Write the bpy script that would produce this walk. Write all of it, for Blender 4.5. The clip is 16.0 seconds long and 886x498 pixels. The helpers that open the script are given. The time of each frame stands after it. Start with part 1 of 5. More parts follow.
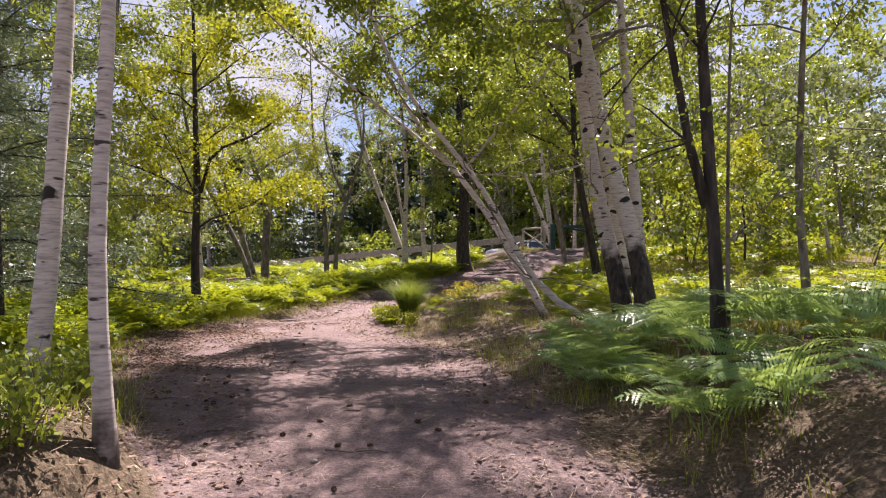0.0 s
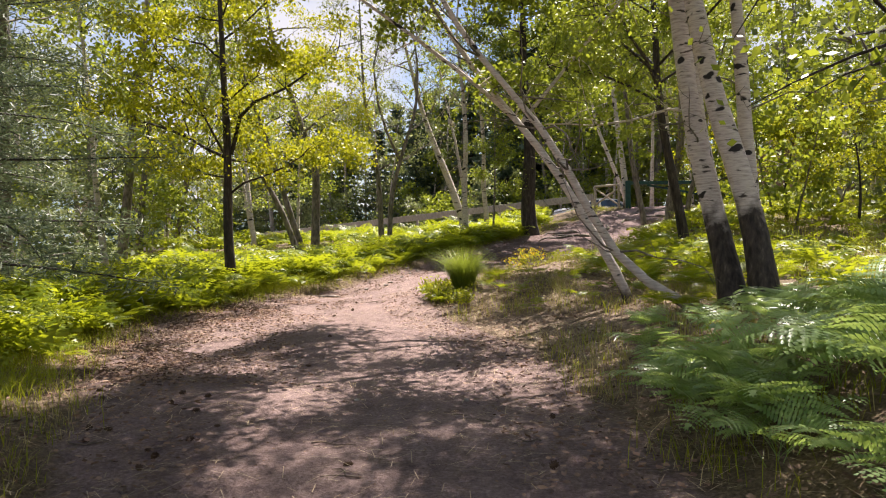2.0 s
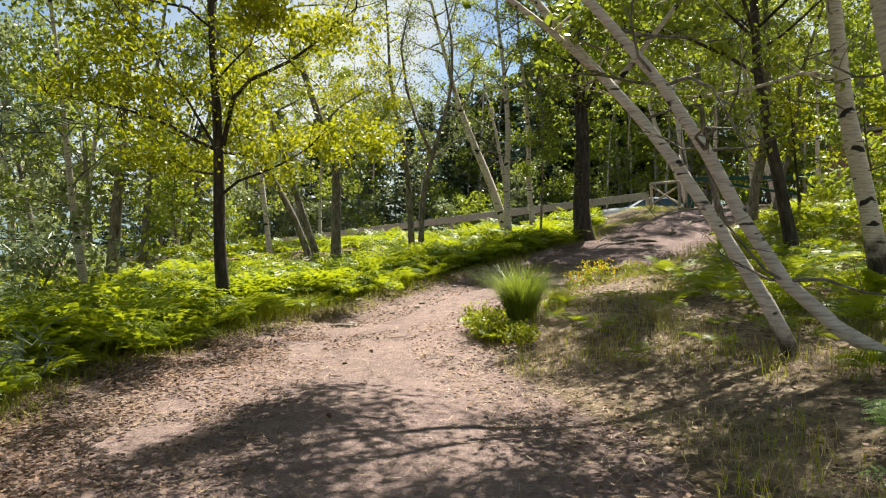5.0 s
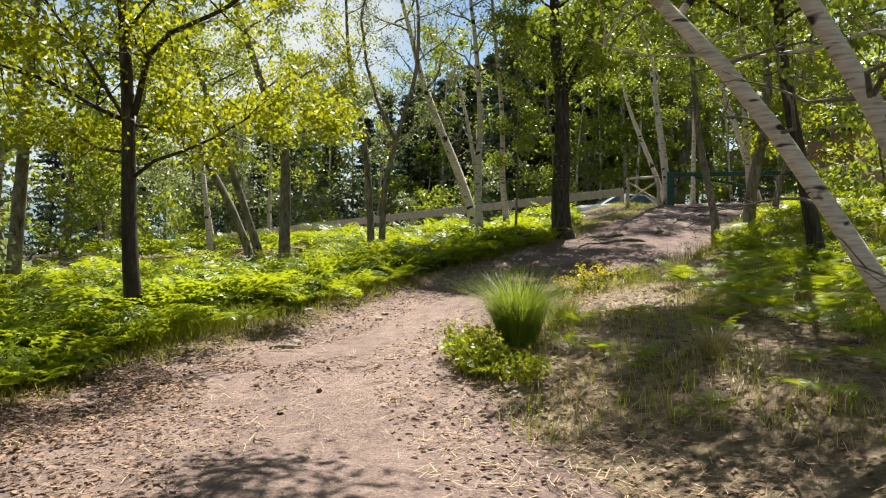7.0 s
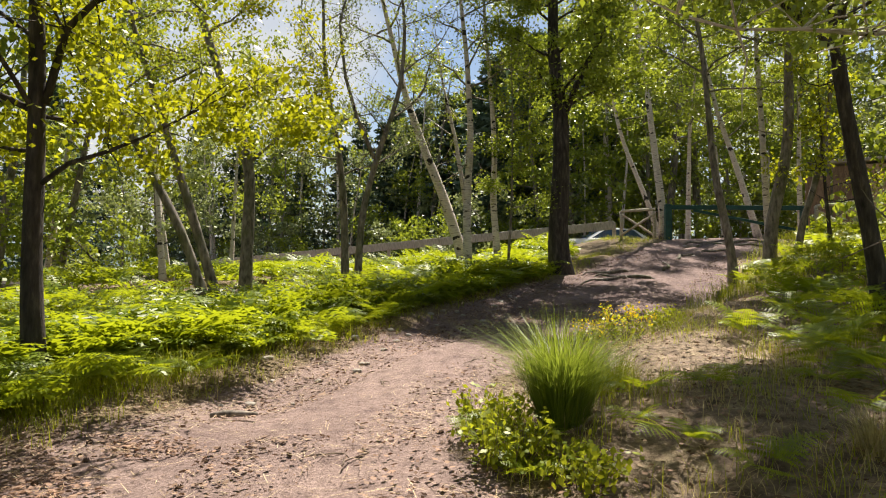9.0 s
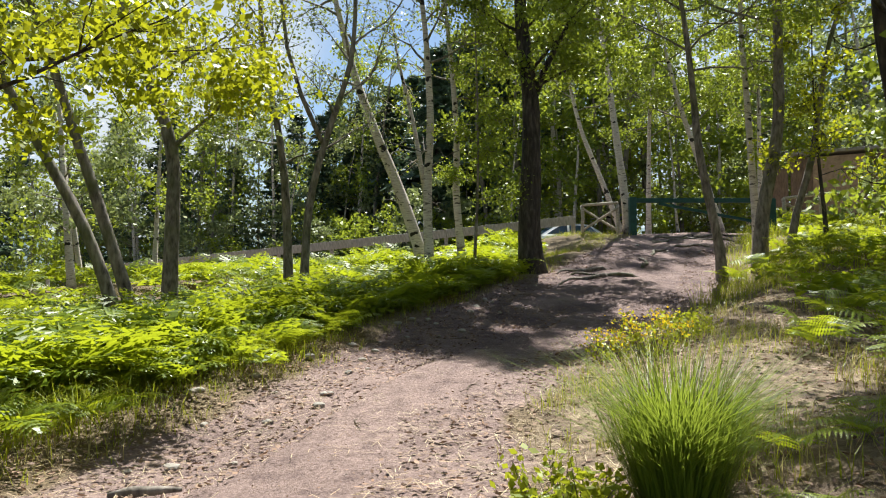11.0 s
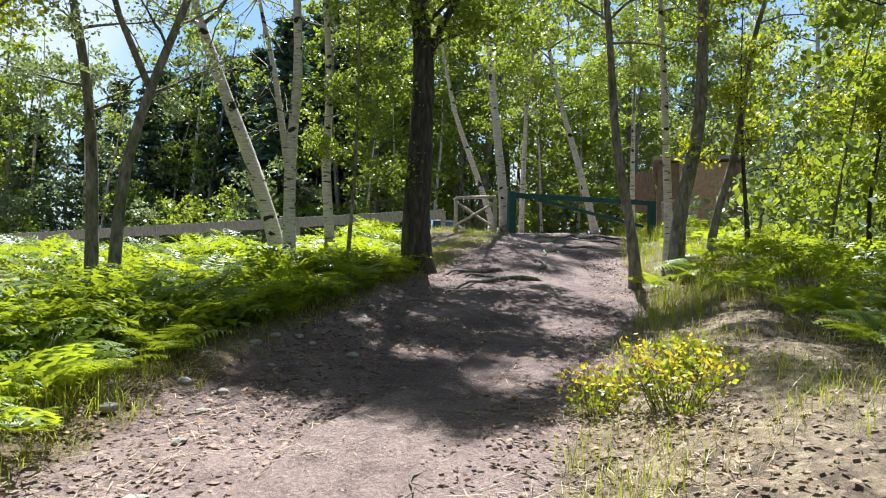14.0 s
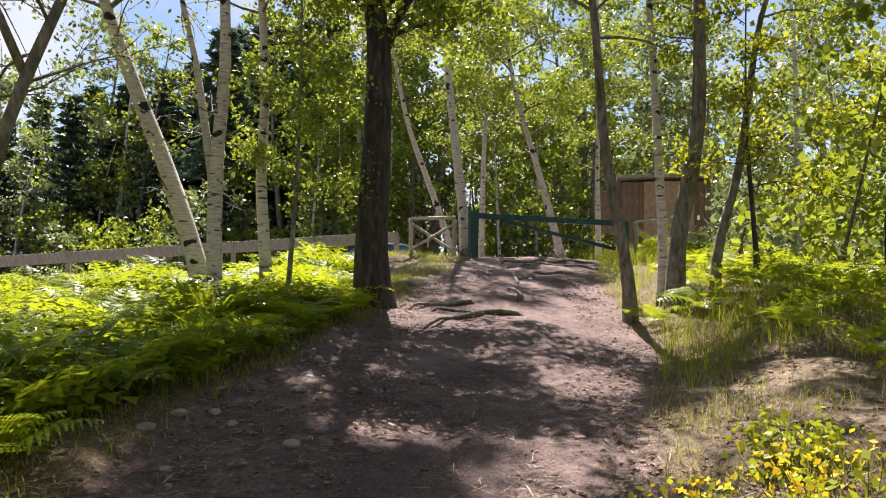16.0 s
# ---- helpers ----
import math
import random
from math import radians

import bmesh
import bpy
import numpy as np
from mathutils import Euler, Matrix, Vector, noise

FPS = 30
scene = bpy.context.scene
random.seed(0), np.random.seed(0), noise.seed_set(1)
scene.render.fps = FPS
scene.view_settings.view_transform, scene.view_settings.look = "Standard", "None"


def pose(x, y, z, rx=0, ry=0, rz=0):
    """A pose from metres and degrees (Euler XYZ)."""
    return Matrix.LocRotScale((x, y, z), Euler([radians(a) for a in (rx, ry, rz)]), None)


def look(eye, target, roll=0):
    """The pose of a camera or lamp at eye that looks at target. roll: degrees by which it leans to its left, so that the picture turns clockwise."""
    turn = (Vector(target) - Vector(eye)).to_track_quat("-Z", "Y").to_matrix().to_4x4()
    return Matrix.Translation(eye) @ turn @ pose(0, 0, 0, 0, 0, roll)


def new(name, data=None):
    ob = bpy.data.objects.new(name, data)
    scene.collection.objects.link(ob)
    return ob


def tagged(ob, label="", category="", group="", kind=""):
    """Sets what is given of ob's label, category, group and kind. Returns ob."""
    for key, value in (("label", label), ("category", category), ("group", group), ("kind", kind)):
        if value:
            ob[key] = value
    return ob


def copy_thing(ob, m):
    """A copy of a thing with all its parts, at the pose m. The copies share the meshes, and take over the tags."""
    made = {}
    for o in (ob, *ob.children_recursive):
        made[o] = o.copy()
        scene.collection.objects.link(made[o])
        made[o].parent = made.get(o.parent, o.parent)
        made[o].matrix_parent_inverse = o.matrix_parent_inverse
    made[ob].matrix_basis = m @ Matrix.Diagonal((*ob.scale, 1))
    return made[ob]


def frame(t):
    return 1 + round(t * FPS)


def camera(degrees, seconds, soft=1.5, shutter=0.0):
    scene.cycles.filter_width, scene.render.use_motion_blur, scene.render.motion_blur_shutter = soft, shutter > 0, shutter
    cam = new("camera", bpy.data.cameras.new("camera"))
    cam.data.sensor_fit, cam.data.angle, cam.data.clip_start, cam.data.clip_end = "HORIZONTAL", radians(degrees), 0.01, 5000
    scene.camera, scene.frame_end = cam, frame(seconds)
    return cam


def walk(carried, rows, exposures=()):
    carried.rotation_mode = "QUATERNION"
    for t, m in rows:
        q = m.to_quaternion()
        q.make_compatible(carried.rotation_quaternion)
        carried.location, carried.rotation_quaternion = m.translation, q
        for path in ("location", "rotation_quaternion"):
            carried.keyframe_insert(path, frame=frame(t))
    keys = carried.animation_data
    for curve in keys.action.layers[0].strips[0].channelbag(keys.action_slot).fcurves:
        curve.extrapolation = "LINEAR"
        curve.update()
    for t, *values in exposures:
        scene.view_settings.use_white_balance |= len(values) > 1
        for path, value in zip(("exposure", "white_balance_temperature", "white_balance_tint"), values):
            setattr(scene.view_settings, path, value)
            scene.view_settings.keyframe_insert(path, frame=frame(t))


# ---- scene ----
cam = camera(65.6, 16.0, soft=1.1)
METRES, EYE, TILT, LEAN, TURN = 17.0, 1.45, 2.5, 0.0, 0.0
ROWS = [
    (0.0, 0.0, 0.0, 0.0, -0.0, 0.0, 0.0),
    (0.5, 0.0039, 0.0307, 0.0001, 1.96, -1.42, -0.16),
    (1.0, 0.0053, 0.0627, 0.0004, 2.53, -4.68, -0.29),
    (1.5, 0.0098, 0.096, 0.0034, 3.74, -5.17, -0.09),
    (2.0, 0.0084, 0.1277, 0.0064, 5.6, -3.37, 0.95),
    (2.5, 0.0071, 0.1594, 0.0065, 7.53, -2.69, 1.35),
    (3.0, 0.0034, 0.1921, 0.0082, 9.07, -2.79, 1.46),
    (5.5, -0.0318, 0.3482, 0.0074, 7.28, -3.4, 1.35),
    (6.0, -0.037, 0.3835, 0.0058, 4.98, -3.66, 0.68),
    (6.5, -0.043, 0.4159, 0.0043, 3.51, -3.94, 0.09),
    (7.0, -0.0541, 0.4459, 0.0046, 4.63, -3.62, 0.72),
    (7.5, -0.0614, 0.4758, 0.0053, 6.93, 0.81, 0.9),
    (8.0, -0.0693, 0.5059, 0.0018, 5.96, 1.35, 0.95),
    (8.5, -0.0758, 0.5371, -0.001, 3.74, -0.76, 0.12),
    (11.0, -0.116, 0.6813, -0.0069, -3.15, -0.84, 0.2),
    (11.5, -0.1231, 0.7113, -0.0084, -6.63, -0.08, -0.81),
    (12.0, -0.1302, 0.7391, -0.0083, -9.21, 0.05, -1.38),
    (12.5, -0.1322, 0.7699, -0.0094, -11.74, -0.24, -1.74),
    (13.0, -0.1353, 0.7996, -0.0112, -13.9, -0.85, -2.01),
    (13.5, -0.1343, 0.8302, -0.0128, -15.49, -1.14, -2.22),
    (14.0, -0.1345, 0.8592, -0.014, -16.56, -0.91, -2.32),
    (14.5, -0.1322, 0.8887, -0.0137, -17.27, -0.21, -2.36),
    (15.0, -0.1277, 0.9192, -0.0121, -18.14, 0.88, -2.2),
    (15.5, -0.1232, 0.9494, -0.012, -19.28, 1.44, -1.97),
    (16.0, -0.1133, 0.9785, -0.0108, -21.08, 1.16, -1.79),
]
walk(cam, [(t, pose(0, 0, EYE, TILT, LEAN, TURN) @ pose(METRES * x, METRES * y, METRES * z, 90 + pitch, roll, yaw)) for t, x, y, z, yaw, pitch, roll in ROWS], exposures=[(0.0, 1.4, 6300, 28), (3.0, 1.55, 6800, 12), (5.5, 1.4, 6600, 4), (7.5, 1.35, 6600, 3), (8.5, 1.3, 6900, 10), (11.0, 1.35, 6150, 5), (14.0, 1.6, 5650, 2), (16.0, 1.6, 6400, 14)])

# ---- daylight ----
SUN_BEARING, SUN_HEIGHT = 15.0, 60.0  # degrees to the right of +y, degrees up
to_sun = Vector((math.sin(radians(SUN_BEARING)) * math.cos(radians(SUN_HEIGHT)), math.cos(radians(SUN_BEARING)) * math.cos(radians(SUN_HEIGHT)), math.sin(radians(SUN_HEIGHT))))
sky_world = bpy.data.worlds.new("sky")
scene.world = sky_world
sky_world.use_nodes = True
sky_node = sky_world.node_tree.nodes.new("ShaderNodeTexSky")
sky_node.sky_type, sky_node.sun_disc = "NISHITA", False
sky_node.sun_elevation, sky_node.sun_rotation = radians(SUN_HEIGHT), radians(SUN_BEARING)
sky_node.dust_density = 0.6
# white summer clouds low over the woods
sky_tree = sky_world.node_tree
sky_way = sky_tree.nodes.new("ShaderNodeTexCoord")
cloud_noise = sky_tree.nodes.new("ShaderNodeTexNoise")
cloud_noise.inputs["Scale"].default_value, cloud_noise.inputs["Detail"].default_value = 2.6, 6.0
cloud_cover = sky_tree.nodes.new("ShaderNodeMapRange")
cloud_cover.inputs[1].default_value, cloud_cover.inputs[2].default_value = 0.43, 0.6
sky_up = sky_tree.nodes.new("ShaderNodeSeparateXYZ")
cloud_height = sky_tree.nodes.new("ShaderNodeMapRange")
cloud_height.inputs[1].default_value, cloud_height.inputs[2].default_value = 0.75, 0.45
cloud_share = sky_tree.nodes.new("ShaderNodeMath")
cloud_share.operation = "MULTIPLY"
cloud_mix = sky_tree.nodes.new("ShaderNodeMix")
cloud_mix.data_type = "RGBA"
cloud_mix.inputs[7].default_value = (6.2, 6.4, 6.7, 1)
for source, target in ((sky_way.outputs["Generated"], cloud_noise.inputs[0]), (cloud_noise.outputs[0], cloud_cover.inputs[0]), (sky_way.outputs["Generated"], sky_up.inputs[0]), (sky_up.outputs[2], cloud_height.inputs[0]), (cloud_cover.outputs[0], cloud_share.inputs[0]), (cloud_height.outputs[0], cloud_share.inputs[1]), (cloud_share.outputs[0], cloud_mix.inputs[0]), (sky_node.outputs[0], cloud_mix.inputs[6]), (cloud_mix.outputs[2], sky_tree.nodes["Background"].inputs[0])):
    sky_tree.links.new(source, target)
sky_world.node_tree.nodes["Background"].inputs[1].default_value = 0.05
sun_data = bpy.data.lights.new("sun", "SUN")
sun_data.energy, sun_data.angle, sun_data.color = 5.0, radians(0.53), (1.0, 0.94, 0.84)
sun = new("sun", sun_data)
sun.matrix_world = look(to_sun * 60, (0, 0, 0))


# ---- materials ----
def material(name, roughness=0.8):
    m = bpy.data.materials.new(name)
    m.use_nodes = True
    t = m.node_tree
    b = t.nodes["Principled BSDF"]
    b.inputs["Roughness"].default_value = roughness
    b.inputs["Specular IOR Level"].default_value = 0.3
    return m, t, b


def node(t, kind, **values):
    n = t.nodes.new(kind)
    for k, v in values.items():
        n.inputs[k.replace("_", " ")].default_value = v
    return n


def ramp(t, source, stops):
    n = t.nodes.new("ShaderNodeValToRGB")
    e = n.color_ramp.elements
    while len(e) < len(stops):
        e.new(0.5)
    for el, (p, c) in zip(e, stops):
        el.position, el.color = p, (*c, 1)
    t.links.new(source, n.inputs[0])
    return n.outputs[0]


def mixed(t, f, a, b, mode="MIX"):
    n = t.nodes.new("ShaderNodeMix")
    n.data_type, n.blend_type = "RGBA", mode
    for k, v in ((0, f), (6, a), (7, b)):
        if isinstance(v, (tuple, float, int)):
            n.inputs[k].default_value = (*v, 1) if isinstance(v, tuple) else v
        else:
            t.links.new(v, n.inputs[k])
    return n.outputs[2]


def bump(t, b, height, strength, distance=0.02):
    n = node(t, "ShaderNodeBump", Strength=strength, Distance=distance)
    t.links.new(height, n.inputs["Height"])
    t.links.new(n.outputs[0], b.inputs["Normal"])


def noise_of(t, scale, detail=6.0, stretch=None, rough=0.6):
    c = t.nodes.new("ShaderNodeTexCoord")
    n = node(t, "ShaderNodeTexNoise", Scale=scale, Detail=detail, Roughness=rough)
    if stretch:
        m = t.nodes.new("ShaderNodeMapping")
        m.inputs["Scale"].default_value = stretch
        t.links.new(c.outputs["Object"], m.inputs[0])
        t.links.new(m.outputs[0], n.inputs[0])
    else:
        t.links.new(c.outputs["Object"], n.inputs[0])
    return n.outputs[0]


def leaf_material(name, dark, light, through_colour, share=0.5, shine=0.45, even=False):
    """A thin leaf: reflects on both sides and lets light through."""
    m, t, b = material(name, shine)
    g = t.nodes.new("ShaderNodeNewGeometry")
    source = noise_of(t, 7.0, 2.0) if even else g.outputs["Random Per Island"]
    col = ramp(t, source, ((0.3 if even else 0.0, dark), (0.6, light), (1.0, tuple(min(1, c * 1.25) for c in light))))
    big = ramp(t, noise_of(t, 0.9, 2.0), ((0.35, (0.75, 0.8, 0.8)), (0.65, (1.1, 1.05, 1.0))))
    col = mixed(t, 1.0, col, big, "MULTIPLY")
    t.links.new(col, b.inputs["Base Color"])
    tr = t.nodes.new("ShaderNodeBsdfTranslucent")
    t.links.new(mixed(t, 0.55, col, through_colour), tr.inputs[0])
    mix = t.nodes.new("ShaderNodeMixShader")
    mix.inputs[0].default_value = share
    t.links.new(b.outputs[0], mix.inputs[1])
    t.links.new(tr.outputs[0], mix.inputs[2])
    t.links.new(mix.outputs[0], t.nodes["Material Output"].inputs[0])
    return m


OAK_LEAF = leaf_material("oak_leaf", (0.12, 0.16, 0.01), (0.27, 0.30, 0.012), (0.60, 0.58, 0.02), 0.44)
BIRCH_LEAF = leaf_material("birch_leaf", (0.07, 0.125, 0.02), (0.20, 0.25, 0.035), (0.50, 0.56, 0.035), 0.38)
GREY_LEAF = leaf_material("grey_leaf", (0.08, 0.11, 0.045), (0.22, 0.255, 0.12), (0.40, 0.46, 0.12), 0.3)
PINE_LEAF = leaf_material("pine_needles", (0.03, 0.06, 0.04), (0.08, 0.12, 0.08), (0.12, 0.18, 0.08), 0.25)
YOUNG_PINE = leaf_material("young_pine_needles", (0.04, 0.065, 0.04), (0.14, 0.18, 0.11), (0.20, 0.26, 0.10), 0.25)
FERN_LEAF = leaf_material("bracken_leaf", (0.045, 0.10, 0.008), (0.21, 0.27, 0.015), (0.58, 0.62, 0.02), 0.46, 0.4, True)
# lighter copy of the bracken leaf, sky sheen and highlights put into its colour
SHEEN_FERN = leaf_material("sheen_bracken_leaf", (0.10, 0.20, 0.05), (0.32, 0.44, 0.18), (0.52, 0.66, 0.10), 0.42, 0.3, True)
GRASS = leaf_material("grass_blade", (0.12, 0.17, 0.012), (0.26, 0.29, 0.02), (0.55, 0.56, 0.03), 0.45)
STRAW = leaf_material("dry_grass", (0.28, 0.22, 0.09), (0.48, 0.40, 0.19), (0.5, 0.42, 0.15), 0.3)
RUSH = leaf_material("rush_blade", (0.06, 0.10, 0.015), (0.16, 0.21, 0.03), (0.42, 0.50, 0.05), 0.4)
PETAL = leaf_material("yellow_petal", (0.6, 0.38, 0.01), (0.75, 0.55, 0.02), (0.8, 0.55, 0.02), 0.4)
NEEDLES = leaf_material("fallen_needles", (0.20, 0.13, 0.08), (0.46, 0.36, 0.24), (0.3, 0.2, 0.1), 0.1, 0.6)
LITTER = leaf_material("dead_leaf", (0.08, 0.045, 0.035), (0.26, 0.165, 0.12), (0.25, 0.14, 0.06), 0.1, 0.7)


def bark_dark():
    m, t, b = material("dark_bark", 0.9)
    n = noise_of(t, 5.0, 8.0, (3.0, 3.0, 0.7))
    t.links.new(ramp(t, n, ((0.3, (0.014, 0.012, 0.011)), (0.55, (0.055, 0.045, 0.04)), (0.8, (0.15, 0.125, 0.105)))), b.inputs["Base Color"])
    bump(t, b, n, 0.9, 0.03)
    return m


def bark_grey():
    m, t, b = material("grey_bark", 0.85)
    n = noise_of(t, 6.0, 8.0, (2.5, 2.5, 0.8))
    moss = ramp(t, noise_of(t, 1.3, 3.0), ((0.5, (0.0, 0.0, 0.0)), (0.7, (1.0, 1.0, 1.0))))
    col = ramp(t, n, ((0.3, (0.04, 0.034, 0.03)), (0.5, (0.17, 0.145, 0.125)), (0.75, (0.33, 0.29, 0.26))))
    t.links.new(mixed(t, moss, col, (0.09, 0.10, 0.04)), b.inputs["Base Color"])
    bump(t, b, n, 0.7, 0.02)
    return m


def bark_birch(name, foot):
    """White papery bark with dark cross marks; black and furrowed up to about foot metres above the tree's base."""
    m, t, b = material(name, 0.7)
    c = t.nodes.new("ShaderNodeTexCoord")
    fine = noise_of(t, 9.0, 5.0, (0.8, 0.8, 6.0))
    marks = ramp(t, noise_of(t, 6.0, 3.0, (0.8, 0.8, 3.4), 0.5), ((0.63, (0, 0, 0)), (0.69, (1, 1, 1))))
    eyes = ramp(t, noise_of(t, 2.6, 2.0, (1.5, 1.5, 2.2), 0.4), ((0.64, (0, 0, 0)), (0.67, (1, 1, 1))))
    rough = noise_of(t, 3.5, 7.0)
    pale = ramp(t, fine, ((0.3, (0.28, 0.235, 0.21)), (0.5, (0.52, 0.46, 0.42)), (0.8, (0.72, 0.66, 0.61))))
    col = mixed(t, marks, pale, (0.06, 0.048, 0.042))
    col = mixed(t, eyes, col, (0.022, 0.018, 0.016))
    z = t.nodes.new("ShaderNodeSeparateXYZ")
    t.links.new(c.outputs["Object"], z.inputs[0])
    add = t.nodes.new("ShaderNodeMath")
    add.operation = "MULTIPLY_ADD"
    t.links.new(rough, add.inputs[0])
    add.inputs[1].default_value = 1.1
    t.links.new(z.outputs[2], add.inputs[2])
    low = t.nodes.new("ShaderNodeMapRange")
    t.links.new(add.outputs[0], low.inputs[0])
    low.inputs[1].default_value, low.inputs[2].default_value = foot + 0.45, foot + 0.75
    low.inputs[3].default_value, low.inputs[4].default_value = 1.0, 0.0
    old = ramp(t, noise_of(t, 7.0, 8.0, (2.5, 2.5, 0.8)), ((0.35, (0.015, 0.012, 0.011)), (0.6, (0.07, 0.055, 0.045)), (0.8, (0.22, 0.18, 0.15))))
    t.links.new(mixed(t, low.outputs[0], col, old), b.inputs["Base Color"])
    bump(t, b, rough, 0.45, 0.02)
    return m


DARK_BARK, GREY_BARK = bark_dark(), bark_grey()
BIRCH_BARK, BIRCH_MID, BIRCH_OLD = bark_birch("birch_bark", 0.1), bark_birch("marked_birch_bark", 0.7), bark_birch("old_birch_bark", 1.2)


def ground_material():
    m, t, b = material("earth", 0.95)
    a = t.nodes.new("ShaderNodeAttribute")
    a.attribute_name = "trodden"
    dry = t.nodes.new("ShaderNodeAttribute")
    dry.attribute_name = "dry"
    fine, mid, big = noise_of(t, 38.0, 9.0, None, 0.7), noise_of(t, 5.5, 7.0), noise_of(t, 0.7, 4.0)
    earth = ramp(t, fine, ((0.25, (0.095, 0.068, 0.064)), (0.5, (0.23, 0.17, 0.158)), (0.75, (0.39, 0.31, 0.29))))
    earth = mixed(t, 1.0, earth, ramp(t, mid, ((0.3, (0.62, 0.58, 0.59)), (0.52, (1.0, 0.97, 0.96)), (0.75, (1.1, 1.08, 1.06)))), "MULTIPLY")
    earth = mixed(t, 1.0, earth, ramp(t, big, ((0.35, (0.85, 0.82, 0.82)), (0.65, (1.12, 1.1, 1.08)))), "MULTIPLY")
    # tree shade on the rising path, put into the earth colour, broken by noise
    path_shade = t.nodes.new("ShaderNodeAttribute")
    path_shade.attribute_name = "path_shade"
    shade_amount = t.nodes.new("ShaderNodeMath")
    shade_amount.operation = "MULTIPLY"
    t.links.new(path_shade.outputs["Fac"], shade_amount.inputs[0])
    t.links.new(ramp(t, noise_of(t, 1.6, 5.0), ((0.36, (0.25, 0.25, 0.25)), (0.6, (0.95, 0.95, 0.95)))), shade_amount.inputs[1])
    earth = mixed(t, shade_amount.outputs[0], earth, mixed(t, 1.0, earth, (0.55, 0.52, 0.56), "MULTIPLY"))
    mould = ramp(t, fine, ((0.3, (0.05, 0.038, 0.025)), (0.5, (0.14, 0.10, 0.06)), (0.72, (0.30, 0.23, 0.14))))
    straw = ramp(t, mid, ((0.35, (0.11, 0.078, 0.058)), (0.55, (0.26, 0.195, 0.135)), (0.75, (0.45, 0.37, 0.25))))
    straw = mixed(t, 1.0, straw, ramp(t, fine, ((0.3, (0.55, 0.52, 0.5)), (0.6, (1.1, 1.1, 1.1)))), "MULTIPLY")
    cover = mixed(t, dry.outputs["Fac"], mould, straw)
    edge = t.nodes.new("ShaderNodeMath")
    edge.operation = "MULTIPLY_ADD"
    t.links.new(mid, edge.inputs[0])
    edge.inputs[1].default_value = 0.7
    t.links.new(a.outputs["Fac"], edge.inputs[2])
    on = ramp(t, edge.outputs[0], ((0.62, (0, 0, 0)), (0.95, (1, 1, 1))))
    t.links.new(mixed(t, on, cover, earth), b.inputs["Base Color"])
    bump(t, b, mixed(t, 0.5, fine, mid), 1.0, 0.06)
    return m


EARTH = ground_material()


def plain(name, colour, roughness=0.6, metal=0.0, scale=7.0, wear=0.35, stretch=None):
    m, t, b = material(name, roughness)
    b.inputs["Metallic"].default_value = metal
    n = noise_of(t, scale, 6.0, stretch)
    t.links.new(ramp(t, n, ((0.3, tuple(c * (1 - wear) for c in colour)), (0.7, tuple(min(1, c * (1 + wear * 0.5)) for c in colour)))), b.inputs["Base Color"])
    bump(t, b, n, 0.25, 0.01)
    return m


GREEN_PAINT = plain("green_paint", (0.02, 0.075, 0.07), 0.45)
PALE_WOOD = plain("weathered_wood", (0.46, 0.40, 0.33), 0.85, 0, 9.0, 0.45, (1, 1, 4))
BROWN_WOOD = plain("brown_boards", (0.19, 0.13, 0.10), 0.8, 0, 6.0, 0.45, (4, 4, 1))
CARVED = plain("painted_panel", (0.36, 0.25, 0.19), 0.75)
INK = plain("dark_paint", (0.05, 0.03, 0.025), 0.7)
RAIL_GREY = plain("rail_timber", (0.33, 0.32, 0.29), 0.75, 0, 5.0, 0.4, (1, 1, 5))
ASPHALT = plain("asphalt", (0.06, 0.06, 0.062), 0.9, 0, 40.0)
CAR_PAINT = plain("white_car_paint", (0.72, 0.74, 0.78), 0.25, 0, 2.0, 0.04)
TYRE = plain("tyre_rubber", (0.02, 0.02, 0.02), 0.8)
CHROME = plain("wheel_metal", (0.5, 0.5, 0.52), 0.3, 0.9, 5.0, 0.1)
GLASS, _t, _b = material("car_glass", 0.05)
_b.inputs["Base Color"].default_value = (0.03, 0.06, 0.11, 1)
_b.inputs["Specular IOR Level"].default_value = 0.8
LAMP, _t, _b = material("lamp_lens", 0.15)
_b.inputs["Base Color"].default_value = (0.6, 0.6, 0.62, 1)
ROOFING = plain("roof_felt", (0.30, 0.27, 0.25), 0.85)
STONE = plain("stone", (0.30, 0.27, 0.24), 0.85, 0, 12.0)
TWIG = plain("twig_bark", (0.16, 0.12, 0.095), 0.85, 0, 14.0)
CONE = plain("pine_cone_scale", (0.10, 0.06, 0.035), 0.8, 0, 20.0)
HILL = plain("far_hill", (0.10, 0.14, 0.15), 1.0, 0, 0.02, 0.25)

